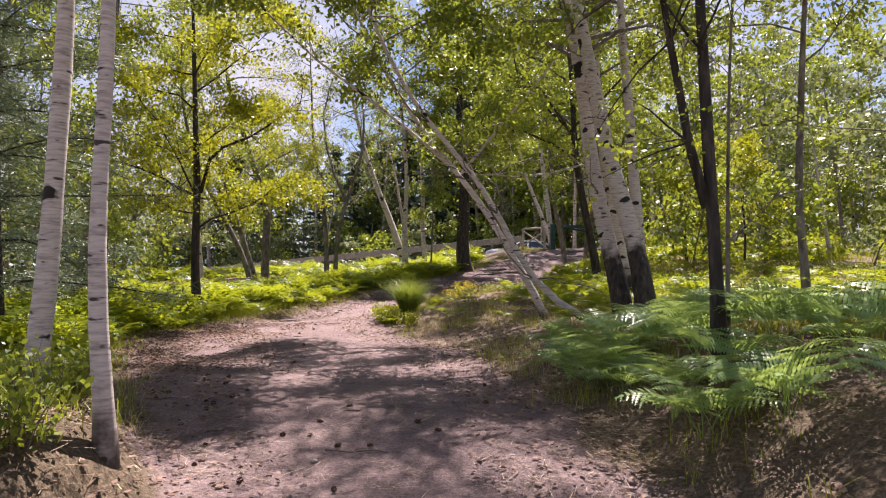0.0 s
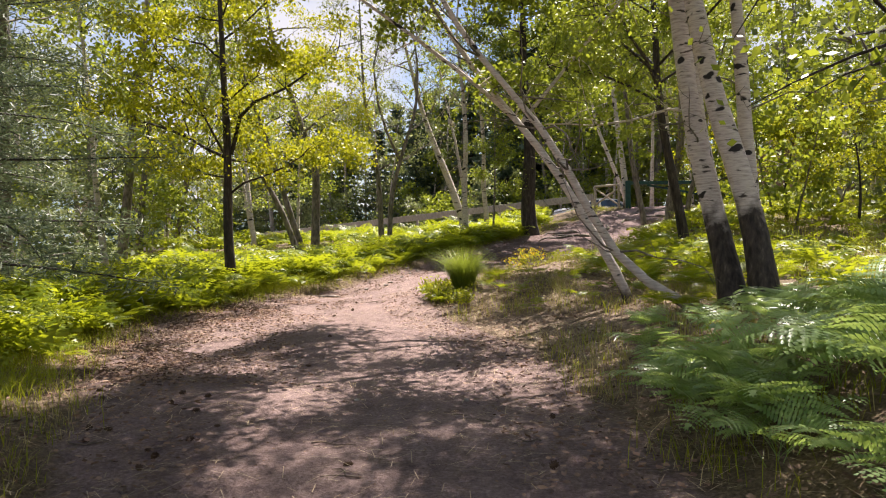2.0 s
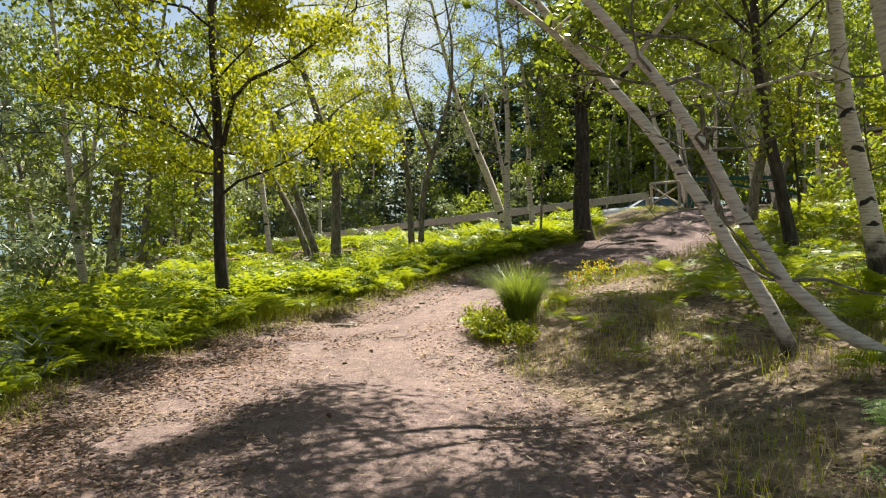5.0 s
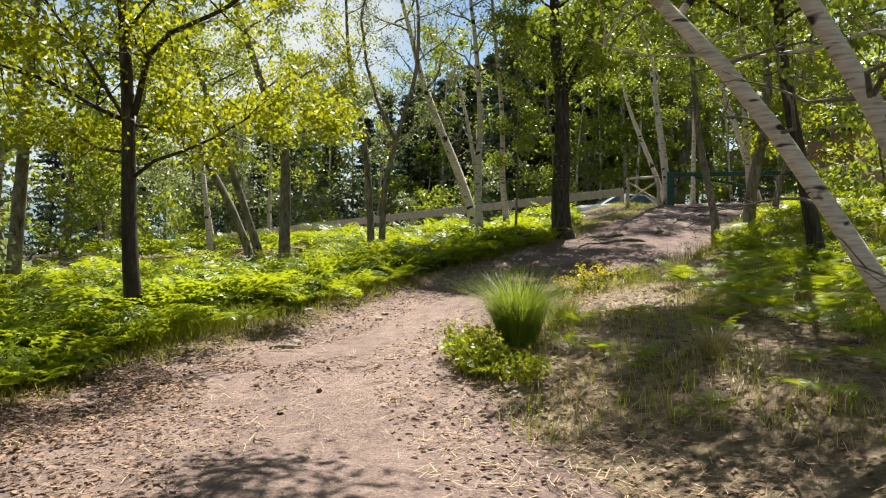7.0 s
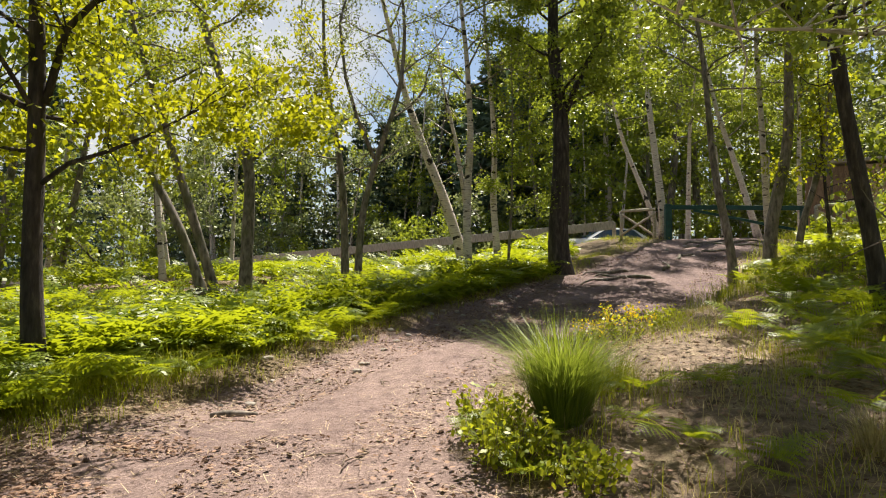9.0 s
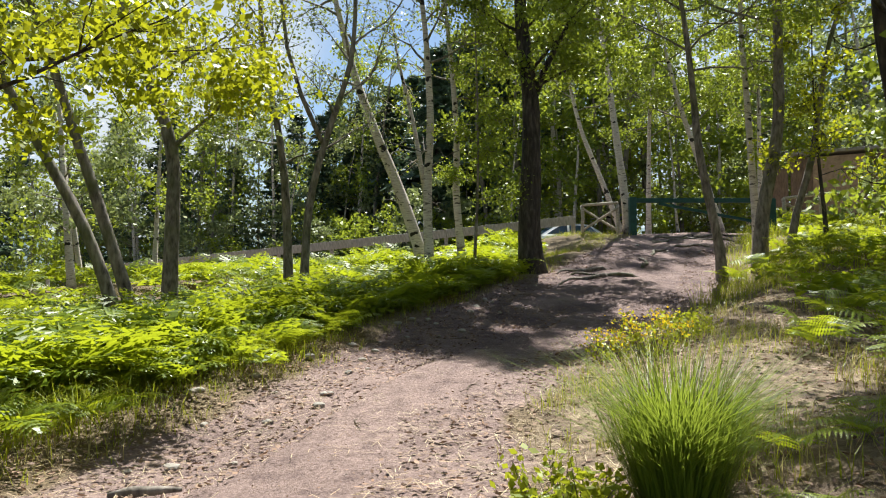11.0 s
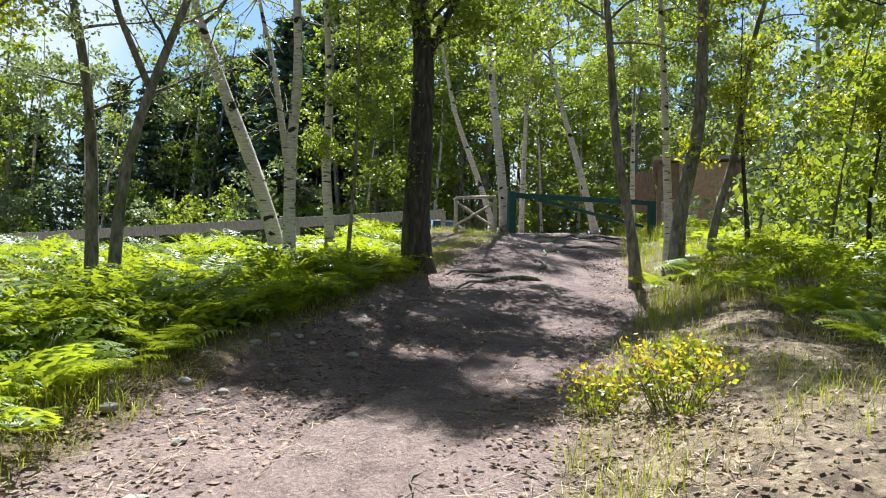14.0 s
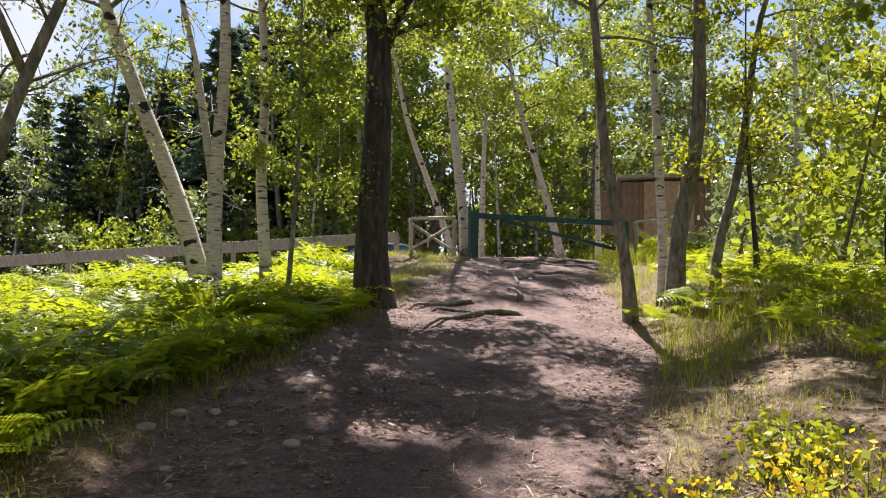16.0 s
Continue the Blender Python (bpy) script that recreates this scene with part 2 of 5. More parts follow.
# ---- mesh tools ----
class Soup:
    """Vertices and faces that become one mesh."""

    def __init__(self):
        self.v, self.f = [], []

    def add(self, verts, faces):
        k = len(self.v)
        self.v += [tuple(p) for p in verts]
        self.f += [tuple(i + k for i in f) for f in faces]

    def tube(self, pts, radii, sides=8, cap=True, wobble=0.0):
        """A tapered round limb along pts."""
        pts = [Vector(p) for p in pts]
        k, side = len(self.v), Vector((1, 0.13, 0.07))
        for i, p in enumerate(pts):
            d = (pts[min(i + 1, len(pts) - 1)] - pts[max(i - 1, 0)]).normalized()
            a = (side - d * side.dot(d)).normalized()
            side, b = a, d.cross(a)
            for s in range(sides):
                w = 2 * math.pi * s / sides
                r = radii[i] * (1 + wobble * math.sin(3 * w + i * 0.9) * 0.5 + wobble * math.sin(2 * w - i * 1.7) * 0.5)
                self.v.append(tuple(p + (a * math.cos(w) + b * math.sin(w)) * r))
        for i in range(len(pts) - 1):
            for s in range(sides):
                q = (s + 1) % sides
                self.f.append((k + i * sides + s, k + i * sides + q, k + (i + 1) * sides + q, k + (i + 1) * sides + s))
        if cap:
            self.f.append(tuple(k + s for s in range(sides))[::-1])
            self.f.append(tuple(k + (len(pts) - 1) * sides + s for s in range(sides)))

    def box(self, centre, size, m=None):
        m = m or Matrix()
        x, y, z = (s / 2 for s in size)
        c = Vector(centre)
        self.add([m @ (c + Vector((i * x, j * y, k * z))) for i in (-1, 1) for j in (-1, 1) for k in (-1, 1)],
                 [(0, 1, 3, 2), (4, 6, 7, 5), (0, 4, 5, 1), (2, 3, 7, 6), (0, 2, 6, 4), (1, 5, 7, 3)])

    def mesh(self, name, mat, smooth=False):
        me = bpy.data.meshes.new(name)
        me.from_pydata(self.v, [], self.f)
        me.materials.append(mat)
        if smooth:
            me.shade_smooth()
        me.update()
        return me


def quads(name, corners, mat):
    """A mesh of loose four-cornered faces; corners is an array n x 4 x 3."""
    n = len(corners)
    me = bpy.data.meshes.new(name)
    me.vertices.add(n * 4)
    me.vertices.foreach_set("co", np.asarray(corners, dtype=np.float32).ravel())
    me.loops.add(n * 4)
    me.loops.foreach_set("vertex_index", np.arange(n * 4, dtype=np.int32))
    me.polygons.add(n)
    me.polygons.foreach_set("loop_start", np.arange(0, n * 4, 4, dtype=np.int32))
    me.materials.append(mat)
    me.update(calc_edges=True)
    return me


def thing(name, at, label, category, group="", kind=""):
    ob = new(name)
    ob.location = at
    ob.empty_display_size = 0.2
    return tagged(ob, label, category, group, kind)


def part(name, me, parent, label="", m=None):
    ob = new(name, me)
    ob.parent = parent
    if m is not None:
        ob.matrix_basis = m
    return tagged(ob, label)


def bevelled(name, size, mat, edge=0.01):
    """A box with rounded edges, standing on its middle."""
    bm = bmesh.new()
    bmesh.ops.create_cube(bm, size=1.0)
    bmesh.ops.scale(bm, vec=size, verts=bm.verts)
    bmesh.ops.bevel(bm, geom=bm.edges[:], offset=edge, segments=2, affect="EDGES", profile=0.6)
    me = bpy.data.meshes.new(name)
    bm.to_mesh(me)
    bm.free()
    me.materials.append(mat)
    return me


def leaves(rng, spots, size, spread, flat=0.0):
    """Small pointed leaves scattered round spots (n x 3); returns their corners."""
    n = len(spots)
    c = spots + rng.normal(0, spread, (n, 3)) * np.array((1.0, 1.0, 0.55))
    a = rng.normal(0, 1, (n, 3))
    a[:, 2] *= 1 - flat
    a /= np.linalg.norm(a, axis=1, keepdims=True)
    b = rng.normal(0, 1, (n, 3)) * np.array((1.0, 1.0, 0.6))
    b -= a * np.sum(a * b, axis=1, keepdims=True)
    b /= np.linalg.norm(b, axis=1, keepdims=True)
    s = size * rng.uniform(0.6, 1.25, (n, 1))
    return np.stack([c - a * s * 0.5, c + b * s * 0.32, c + a * s * 0.5, c - b * s * 0.32], axis=1)


# ---- the ground ----
def table(v, rows):
    """Straight interpolation through (position, value) pairs."""
    if v <= rows[0][0]:
        return rows[0][1]
    for (a, p), (b, q) in zip(rows, rows[1:]):
        if v <= b:
            return p + (q - p) * (v - a) / (b - a)
    return rows[-1][1]


def ease(f):
    f = min(max(f, 0.0), 1.0)
    return f * f * (3 - 2 * f)


# the trodden ground: its height along the way, and its left and right edge
PROFILE = ((-12, -0.1), (0, 0.0), (4, 0.2), (6, 0.32), (9, 0.36), (14, 0.44), (17, 0.56), (20, 0.85), (23, 1.22), (26.5, 1.75), (30, 2.4), (33, 2.9), (35, 2.98), (38, 2.6), (42, 2.2), (80, 2.2))
LEFT = ((-12, -1.4), (0, -1.5), (4, -1.6), (7, -3.0), (9, -4.2), (12, -5.0), (15, -4.6), (18, -3.6), (20.7, -2.5), (22.7, -1.3), (25, 0.2), (26.5, 1.2), (30, 3.4), (33, 5.4), (36, 4.0), (39, -12.0), (60, -12.0))
RIGHT = ((-12, 1.0), (0, 1.0), (4, 1.1), (6.5, 0.95), (10, 0.3), (13, -1.0), (15, -1.5), (17.3, -1.1), (20.5, 1.0), (24, 3.9), (29.5, 6.4), (33, 9.2), (36, 10.0), (39, 24.0), (60, 24.0))
BANK = ((-12, 0.6), (0, 0.65), (6, 0.66), (8, 0.5), (11, 0.34), (16, 0.4), (20, 0.4), (24, 0.7), (28, 0.4), (34, 0.2), (38, 0.0))
RISE = ((-12, 0.42), (4, 0.46), (7, 0.1), (10, 0.0), (14, -0.05), (20, -0.3), (26, -0.8), (33, -0.7), (38, 0.0))
BANK_RUN = ((0, 1.5), (8, 1.8), (12, 2.6), (30, 2.0))
RISE_RUN = ((0, 0.5), (6, 0.6), (14, 5.0), (30, 5.0))

LIP = ((15, -3.5), (17.5, -2.6), (19.2, -1.7), (21, 0.0), (23, 1.1))


def ground(x, y):
    """Height of the ground."""
    r, l = x - table(y, RIGHT), table(y, LEFT) - x
    h = table(y, PROFILE) + table(y, BANK) * ease(r / table(y, BANK_RUN)) + table(y, RISE) * ease(l / table(y, RISE_RUN))
    h += 0.22 * math.exp(-((x + 0.3) ** 2 + (y - 14.9) ** 2) / 1.6) + 0.1 * math.exp(-((x - 0.6) ** 2 + (y - 18.6) ** 2) / 1.5)
    h -= 0.1 * ease((table(y, LIP) - x) / 0.16) * ease((y - 15) / 1.5) * ease((23.5 - y) / 2) * ease((x - table(y, LEFT) + 0.6) / 0.8)
    h -= 0.079 * min(max(3.2 - x, 0), 45) * ease((y - 27) / 9)
    return h + 0.04 * math.sin(1.3 * x + 0.7 * y) * math.sin(0.9 * y - 0.5 * x)


def axis(lo, hi, step, far):
    mid = list(np.arange(lo, hi + step / 2, step))
    out, d = [], step
    while mid[0] - sum(out) > -far:
        d *= 1.35
        out.append(d)
    low = [mid[0] - sum(out[: i + 1]) for i in range(len(out))][::-1]
    high = [mid[-1] + sum(out[: i + 1]) for i in range(len(out))]
    return [float(v) for v in low + mid + high]


def build_ground():
    xs, ys = axis(-12.0, 12.0, 0.16, 900.0), axis(-3.0, 36.0, 0.16, 900.0)
    verts, trod, dry, path_shade = [], [], [], []
    for y in ys:
        for x in xs:
            rough = 0.0
            if -14 < x < 14 and -5 < y < 40:
                rough = 0.035 * noise.noise((x * 1.1, y * 1.1, 0)) + 0.022 * noise.noise((x * 3.1, y * 3.1, 4)) + 0.09 * ease((y - 17) / 3) * ease((34 - y) / 2) * abs(noise.noise((x * 1.6, y * 1.1, 8)))
            r, l = x - table(y, RIGHT), table(y, LEFT) - x
            out = max(r, l) + 0.25 * noise.noise((x * 0.9, y * 0.9, 9))
            f = 1 - ease((out + 0.25) / 0.6)
            verts.append((x, y, ground(x, y) + rough * (1 - 0.2 * f)))
            trod.append(f)
            dry.append(max(ease(r / 0.5) * ease((y - 5) / 3) * ease((24 - y) / 4) * ease((4.2 - x) / 1.5), ease(-(x + 9) / 3) * ease((y - 14) / 4), ease((x - 6.5) / 3) * 0.8))
            # where the tree shade is painted: the path from y 18.5 to 32
            path_shade.append(ease((y - 18.5) / 2.5) * ease((32 - y) / 3) * ease((0.6 - r) / 1.2))
    w = len(xs)
    faces = [(j * w + i, j * w + i + 1, (j + 1) * w + i + 1, (j + 1) * w + i) for j in range(len(ys) - 1) for i in range(w - 1)]
    me = bpy.data.meshes.new("ground")
    me.from_pydata(verts, [], faces)
    for key, values in (("trodden", trod), ("dry", dry), ("path_shade", path_shade)):
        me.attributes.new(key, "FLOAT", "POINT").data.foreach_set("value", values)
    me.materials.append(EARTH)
    me.shade_smooth()
    tagged(new("ground", me), "trodden brown earth path through leaf mould and dry grass", "ground", kind="structure")


build_ground()


# ---- trees ----
def limb_points(rng, start, way, length, n=5, droop=0.0, curl=0.18):
    p, d, out = Vector(start), Vector(way).normalized(), [Vector(start)]
    for i in range(n):
        d = (d + Vector(rng.normal(0, curl, 3)) + Vector((0, 0, -droop))).normalized()
        p = p + d * (length / n)
        out.append(p.copy())
    return out


def tree(name, label, category, points, radius, height, bark, leaf, seed, start=0.3, spread=2.2, count=9000, size=0.07, boughs=(), limbs=16, rise=0.55, droop=0.02, flare=1.35, group="", clump=0.16, bare=0, far=False, patchy=4):
    """A tree: trunk through points (metres), going on upwards to height above its foot; boughs: (points, radius) that the trunk bears."""
    rng = np.random.default_rng(seed)
    foot = Vector(points[0])
    base = Vector((foot.x, foot.y, ground(foot.x, foot.y)))
    root = thing(name, base, label, category, group)
    pts = [Vector(p) - base for p in points]
    if pts[0].z > 0.12:
        pts.insert(0, Vector((pts[0].x, pts[0].y, 0.0)))
    pts.insert(0, pts[0] - Vector((0, 0, 0.25)))
    d = (pts[-1] - pts[-2]).normalized()
    while pts[-1].z < height:
        d = (d * 0.85 + Vector((0, 0, 0.22)) + Vector(rng.normal(0, 0.07, 3))).normalized()
        pts.append(pts[-1] + d * 0.9)
    # a finer line with slight bends
    fine = []
    for a, b in zip(pts, pts[1:]):
        n = max(1, int((b - a).length / 0.35))
        fine += [a.lerp(b, i / n) for i in range(n)]
    fine.append(pts[-1])
    for _ in range(2):
        fine = [fine[0]] + [(a + b * 2 + c) / 4 for a, b, c in zip(fine, fine[1:], fine[2:])] + [fine[-1]]
    top = fine[-1].z
    radii = [max(0.012, radius * (1.08 - 0.98 * max(0, p.z) / top)) * (1 + (flare - 1) * math.exp(-max(0, p.z) / 0.22)) for p in fine]
    s = Soup()
    s.tube(fine[::2] + [fine[-1]] if far else fine, radii[::2] + [radii[-1]] if far else radii, 7 if far else 12, wobble=0.07)
    part("trunk", s.mesh("trunk", bark, True), root)
    spots, twigs, wood = [], Soup(), GREY_BARK if bark in (BIRCH_OLD, BIRCH_MID, BIRCH_BARK) else bark
    for bp, br in boughs:
        q = [Vector(p) - base for p in bp]
        dd = (q[-1] - q[-2]).normalized()
        for _ in range(3):
            dd = (dd + Vector(rng.normal(0, 0.15, 3)) + Vector((0, 0, 0.1))).normalized()
            q.append(q[-1] + dd * 0.5)
        b = Soup()
        b.tube(q, [br * (1 - 0.8 * i / (len(q) - 1)) for i in range(len(q))], 7)
        for i in range(1, len(q)):
            for _ in range(4):
                w = limb_points(rng, q[i], rng.normal(0, 1, 3) + np.array((0, 0, 0.2)), rng.uniform(0.5, 1.1), 3)
                b.tube(w, [0.012, 0.009, 0.006, 0.003], 4, False)
                spots += [(w[k], 0.8) for k in (1, 2, 3)]
        part("bough", b.mesh("bough", bark, True), root)
    line = [p for p in fine if p.z > start * top]
    for i in range(limbs):
        f = (i + rng.uniform(0, 0.9)) / limbs
        p = line[min(len(line) - 1, int(f * len(line)))]
        a = i * 2.4 + rng.uniform(-0.5, 0.5)
        length = spread * (1.0 - 0.55 * f) * rng.uniform(0.65, 1.15)
        q = limb_points(rng, p, (math.cos(a), math.sin(a), rise * rng.uniform(0.4, 1.4)), length, 5, droop)
        r0 = min(0.045, radius * 0.3) * (1 - 0.5 * f)
        if not far:
            twigs = Soup()
        twigs.tube(q, [r0 * (1 - 0.16 * k) for k in range(6)], 3 if far else 5, False)
        for k in range(2, 6):
            for _ in range(3 if k < 5 else 4):
                w = limb_points(rng, q[k], (q[k] - q[k - 1]).normalized() + Vector(rng.normal(0, 0.8, 3)), length * rng.uniform(0.18, 0.42), 3, droop * 2)
                if not far:
                    twigs.tube(w, [0.009, 0.007, 0.005, 0.003], 3, False)
                spots += [(w[1], 0.6), (w[2], 1.0), (w[3], 1.2)]
        if not far:
            part("branch", twigs.mesh("branch", wood, True), root)
    for _ in range(bare):
        p = fine[int(len(fine) * rng.uniform(0.2, 0.55))]
        a = rng.uniform(0, 6.28)
        w = limb_points(rng, p, (math.cos(a), math.sin(a), 0.2), rng.uniform(0.6, 1.7), 5, -0.03, 0.25)
        dead = Soup()
        dead.tube(w, [0.016, 0.013, 0.01, 0.008, 0.005, 0.003], 5, False)
        for k in (2, 3, 4):
            dead.tube(limb_points(rng, w[k], rng.normal(0, 1, 3), 0.3, 3), [0.006, 0.005, 0.004, 0.002], 3, False)
        part("dead_branch", dead.mesh("dead_branch", wood, True), root)
    if far:
        tagged(part("branch_work", twigs.mesh("branch_work", wood, True), root), kind="stuff")
    where = np.array([tuple(p) for p, _ in spots])
    weight = np.array([w for _, w in spots])
    weight *= rng.uniform(0, 1, len(weight)) ** patchy
    pick = rng.choice(len(where), count, p=weight / weight.sum())
    tagged(part("crown", quads("crown", leaves(rng, where[pick], size, clump), leaf), root), kind="stuff")
    return root

tree("oak_tree", "young oak with dark trunk and sunlit yellow-green leaves", "tree", ((-5.96, 16.71, 0.66), (-6.03, 16.7, 1.87), (-6.01, 16.71, 3.05), (-6.01, 16.71, 4.21), (-6.07, 16.7, 5.14)), 0.11, 9.5, DARK_BARK, OAK_LEAF, 11, start=0.2, spread=3.3, count=36000, patchy=6, size=0.09, limbs=20, boughs=((((-6.02, 16.7, 3.47), (-6.45, 16.67, 3.67), (-6.83, 16.64, 3.91), (-7.29, 16.6, 4.11), (-7.75, 16.56, 4.26)), 0.039), (((-5.92, 16.71, 3.55), (-5.72, 16.73, 4.36), (-5.42, 16.75, 4.67), (-4.72, 16.81, 4.97)), 0.047),), clump=0.2)
tree("birch_tree", "dark-stemmed leaning birch with yellow-green lower leaves among bracken", "tree", ((-6.55, 25.16, 0.86), (-6.48, 25.16, 2.61), (-6.45, 25.16, 4.23), (-7.0, 25.13, 5.72), (-7.49, 25.1, 7.22), (-7.84, 25.07, 8.32)), 0.148, 12, GREY_BARK, OAK_LEAF, 12, start=0.25, spread=2.6, count=22000, size=0.08, clump=0.2)
tree("birch_tree", "slender grey birch leaning over the bracken", "tree", ((-5.72, 20.94, 1.02), (-6.18, 20.91, 2.4), (-6.79, 20.87, 3.5), (-7.41, 20.83, 4.7), (-7.77, 20.81, 5.81)), 0.084, 9, GREY_BARK, BIRCH_LEAF, 13, start=0.4, spread=2.0, count=6500, size=0.075)
tree("birch_tree", "leaning grey birch close beside its twin", "tree", ((-5.78, 21.58, 1.08), (-6.13, 21.56, 2.22), (-6.43, 21.54, 3.17), (-6.72, 21.52, 4.01)), 0.094, 8, GREY_BARK, BIRCH_LEAF, 14, start=0.45, spread=1.8, count=6500, size=0.075)
tree("birch_tree", "crooked thin birch with grey-green leaves in bracken", "tree", ((-3.99, 25.34, 1.53), (-3.89, 25.34, 3.15), (-3.62, 25.36, 4.23), (-3.02, 25.4, 6.0), (-2.93, 25.41, 7.5), (-3.03, 25.4, 8.33)), 0.087, 10, GREY_BARK, GREY_LEAF, 15, start=0.3, spread=2.2, count=3600, size=0.07, boughs=((((-3.62, 25.36, 4.37), (-4.03, 25.33, 5.32), (-4.31, 25.32, 6.27), (-4.45, 25.31, 7.5)), 0.054),))
tree("birch_tree", "dark slim birch behind a crooked one", "tree", ((-4.5, 26.61, 1.94), (-4.53, 26.6, 3.25), (-4.65, 26.6, 4.57), (-4.91, 26.58, 5.89)), 0.102, 10, GREY_BARK, GREY_LEAF, 16, start=0.3, spread=2.0, count=4500, size=0.075)
tree("birch_tree", "leaning white birch with black marks in the bracken", "tree", ((-1.54, 27.71, 2.06), (-2.12, 27.88, 3.77), (-2.54, 28.02, 4.78), (-2.92, 28.13, 5.79), (-3.25, 28.24, 6.71)), 0.151, 10.5, BIRCH_MID, BIRCH_LEAF, 17, start=0.45, spread=2.2, count=3600, bare=5, size=0.075, patchy=7)
tree("birch_tree", "upright forked birch beside a leaning one", "tree", ((-1.45, 26.54, 1.78), (-1.49, 26.55, 3.71), (-1.39, 26.52, 5.11), (-1.46, 26.54, 6.33)), 0.11, 10, BIRCH_MID, BIRCH_LEAF, 18, start=0.45, spread=1.8, count=1600, bare=5, boughs=((((-1.49, 26.55, 3.25), (-1.65, 26.6, 4.26), (-1.79, 26.64, 5.1), (-1.99, 26.71, 5.94)), 0.064),), size=0.075, patchy=7)
tree("birch_tree", "pale straight birch with a crooked dead side branch", "tree", ((-0.7, 27.01, 2.28), (-0.84, 27.06, 3.55), (-0.78, 27.04, 4.83), (-0.87, 27.07, 6.12)), 0.092, 9.5, BIRCH_MID, BIRCH_LEAF, 19, start=0.4, spread=1.7, count=1800, bare=6, size=0.075, patchy=7)
tree("birch_sapling", "thin dark sapling with bright leaves in bracken", "sapling", ((-0.47, 26.44, 2.18), (-0.39, 26.41, 3.3), (-0.38, 26.41, 5.01), (-0.39, 26.41, 6.15)), 0.037, 6, GREY_BARK, BIRCH_LEAF, 20, start=0.25, spread=1.1, count=7000, limbs=14)
tree("pine_tree", "thick dark trunk of a forked tree beside the path", "tree", ((0.85, 26.59, 1.64), (0.73, 26.62, 2.52), (0.82, 26.59, 3.7), (0.83, 26.59, 5.69), (0.7, 26.63, 6.69)), 0.25, 10.5, DARK_BARK, BIRCH_LEAF, 21, start=0.34, spread=2.5, count=36000, limbs=26, size=0.105, boughs=((((0.89, 26.57, 5.59), (1.1, 26.51, 6.2), (1.37, 26.42, 6.71)), 0.088),), clump=0.2, patchy=7)
tree("birch_tree", "thin mossy leaning birch at the path edge", "tree", ((4.55, 25.41, 2.04), (4.35, 25.47, 3.11), (4.14, 25.53, 4.29), (4.02, 25.57, 5.97), (3.95, 25.59, 6.77)), 0.097, 9, GREY_BARK, BIRCH_LEAF, 22, start=0.45, spread=3.2, count=17000, size=0.09)
tree("birch_tree", "bent birch with dark and pale bark above tall grass", "tree", ((5.31, 25.31, 2.66), (5.35, 25.3, 3.06), (5.59, 25.22, 4.01), (5.7, 25.19, 4.86), (5.7, 25.19, 6.88)), 0.138, 11, GREY_BARK, BIRCH_LEAF, 23, start=0.4, spread=2.4, count=7000, bare=4, size=0.09)
tree("birch_tree", "slim pale birch behind a bent one", "tree", ((5.52, 25.87, 2.9), (5.44, 25.89, 4.46), (5.36, 25.92, 6.04), (5.29, 25.94, 7.1)), 0.083, 10, BIRCH_BARK, BIRCH_LEAF, 24, start=0.45, spread=1.8, count=6000)
tree("birch_tree", "slanting slim birch with light grey bark", "tree", ((5.77, 24.98, 2.61), (6.17, 24.85, 3.95), (6.34, 24.8, 5.23), (6.47, 24.76, 6.33), (6.66, 24.7, 6.84)), 0.073, 9, GREY_BARK, BIRCH_LEAF, 25, start=0.45, spread=1.8, count=6000)
tree("oak_sapling", "thin dark sapling with bright yellow-green leaves", "sapling", ((6.34, 24.69, 2.48), (6.24, 24.72, 3.64), (6.18, 24.74, 4.81)), 0.043, 4.2, DARK_BARK, OAK_LEAF, 26, start=0.3, spread=1.1, count=2400, size=0.09, limbs=12, rise=0.2)
# the second bough, reaching to y 15, is added to cast shade on the bank
tree("birch_tree", "tall dark slim tree leaning towards the path", "tree", ((4.44, 19.58, 1.3), (4.15, 19.56, 2.91), (3.82, 19.53, 4.61), (3.73, 19.52, 5.74)), 0.119, 11, DARK_BARK, BIRCH_LEAF, 27, start=0.35, spread=3.2, count=34000, bare=6, limbs=20, size=0.09, clump=0.18, boughs=((((3.85, 19.5, 4.9), (3.0, 18.9, 5.2), (2.2, 18.3, 5.4)), 0.04), (((3.8, 19.5, 5.2), (3.2, 18.0, 5.6), (2.6, 16.5, 5.7), (2.2, 15.0, 5.6)), 0.04), (((3.75, 19.5, 5.8), (4.4, 18.0, 6.4), (4.6, 16.2, 6.6)), 0.035), (((3.75, 19.5, 5.6), (2.6, 18.8, 6.4), (1.6, 18.0, 7.0)), 0.035)), patchy=5)
tree("birch_tree", "old white birch with black furrowed foot", "tree", ((2.95, 10.95, 0.6), (2.88, 11.21, 1.21), (2.68, 11.50, 2.41), (2.52, 11.70, 3.62), (2.42, 11.83, 4.84)), 0.145, 12, BIRCH_OLD, BIRCH_LEAF, 28, start=0.36, spread=3.2, count=10000, bare=8, limbs=22, size=0.085, clump=0.2, patchy=8)
tree("birch_tree", "old white birch with eye-like black marks leaning beside its twin", "tree", ((3.22, 10.75, 0.74), (3.07, 10.98, 2.08), (2.73, 11.23, 3.40), (2.51, 11.43, 4.80), (2.30, 11.65, 6.25)), 0.15, 12, BIRCH_OLD, BIRCH_LEAF, 29, start=0.36, spread=3.2, count=10000, bare=8, limbs=22, size=0.085, clump=0.2, patchy=8)
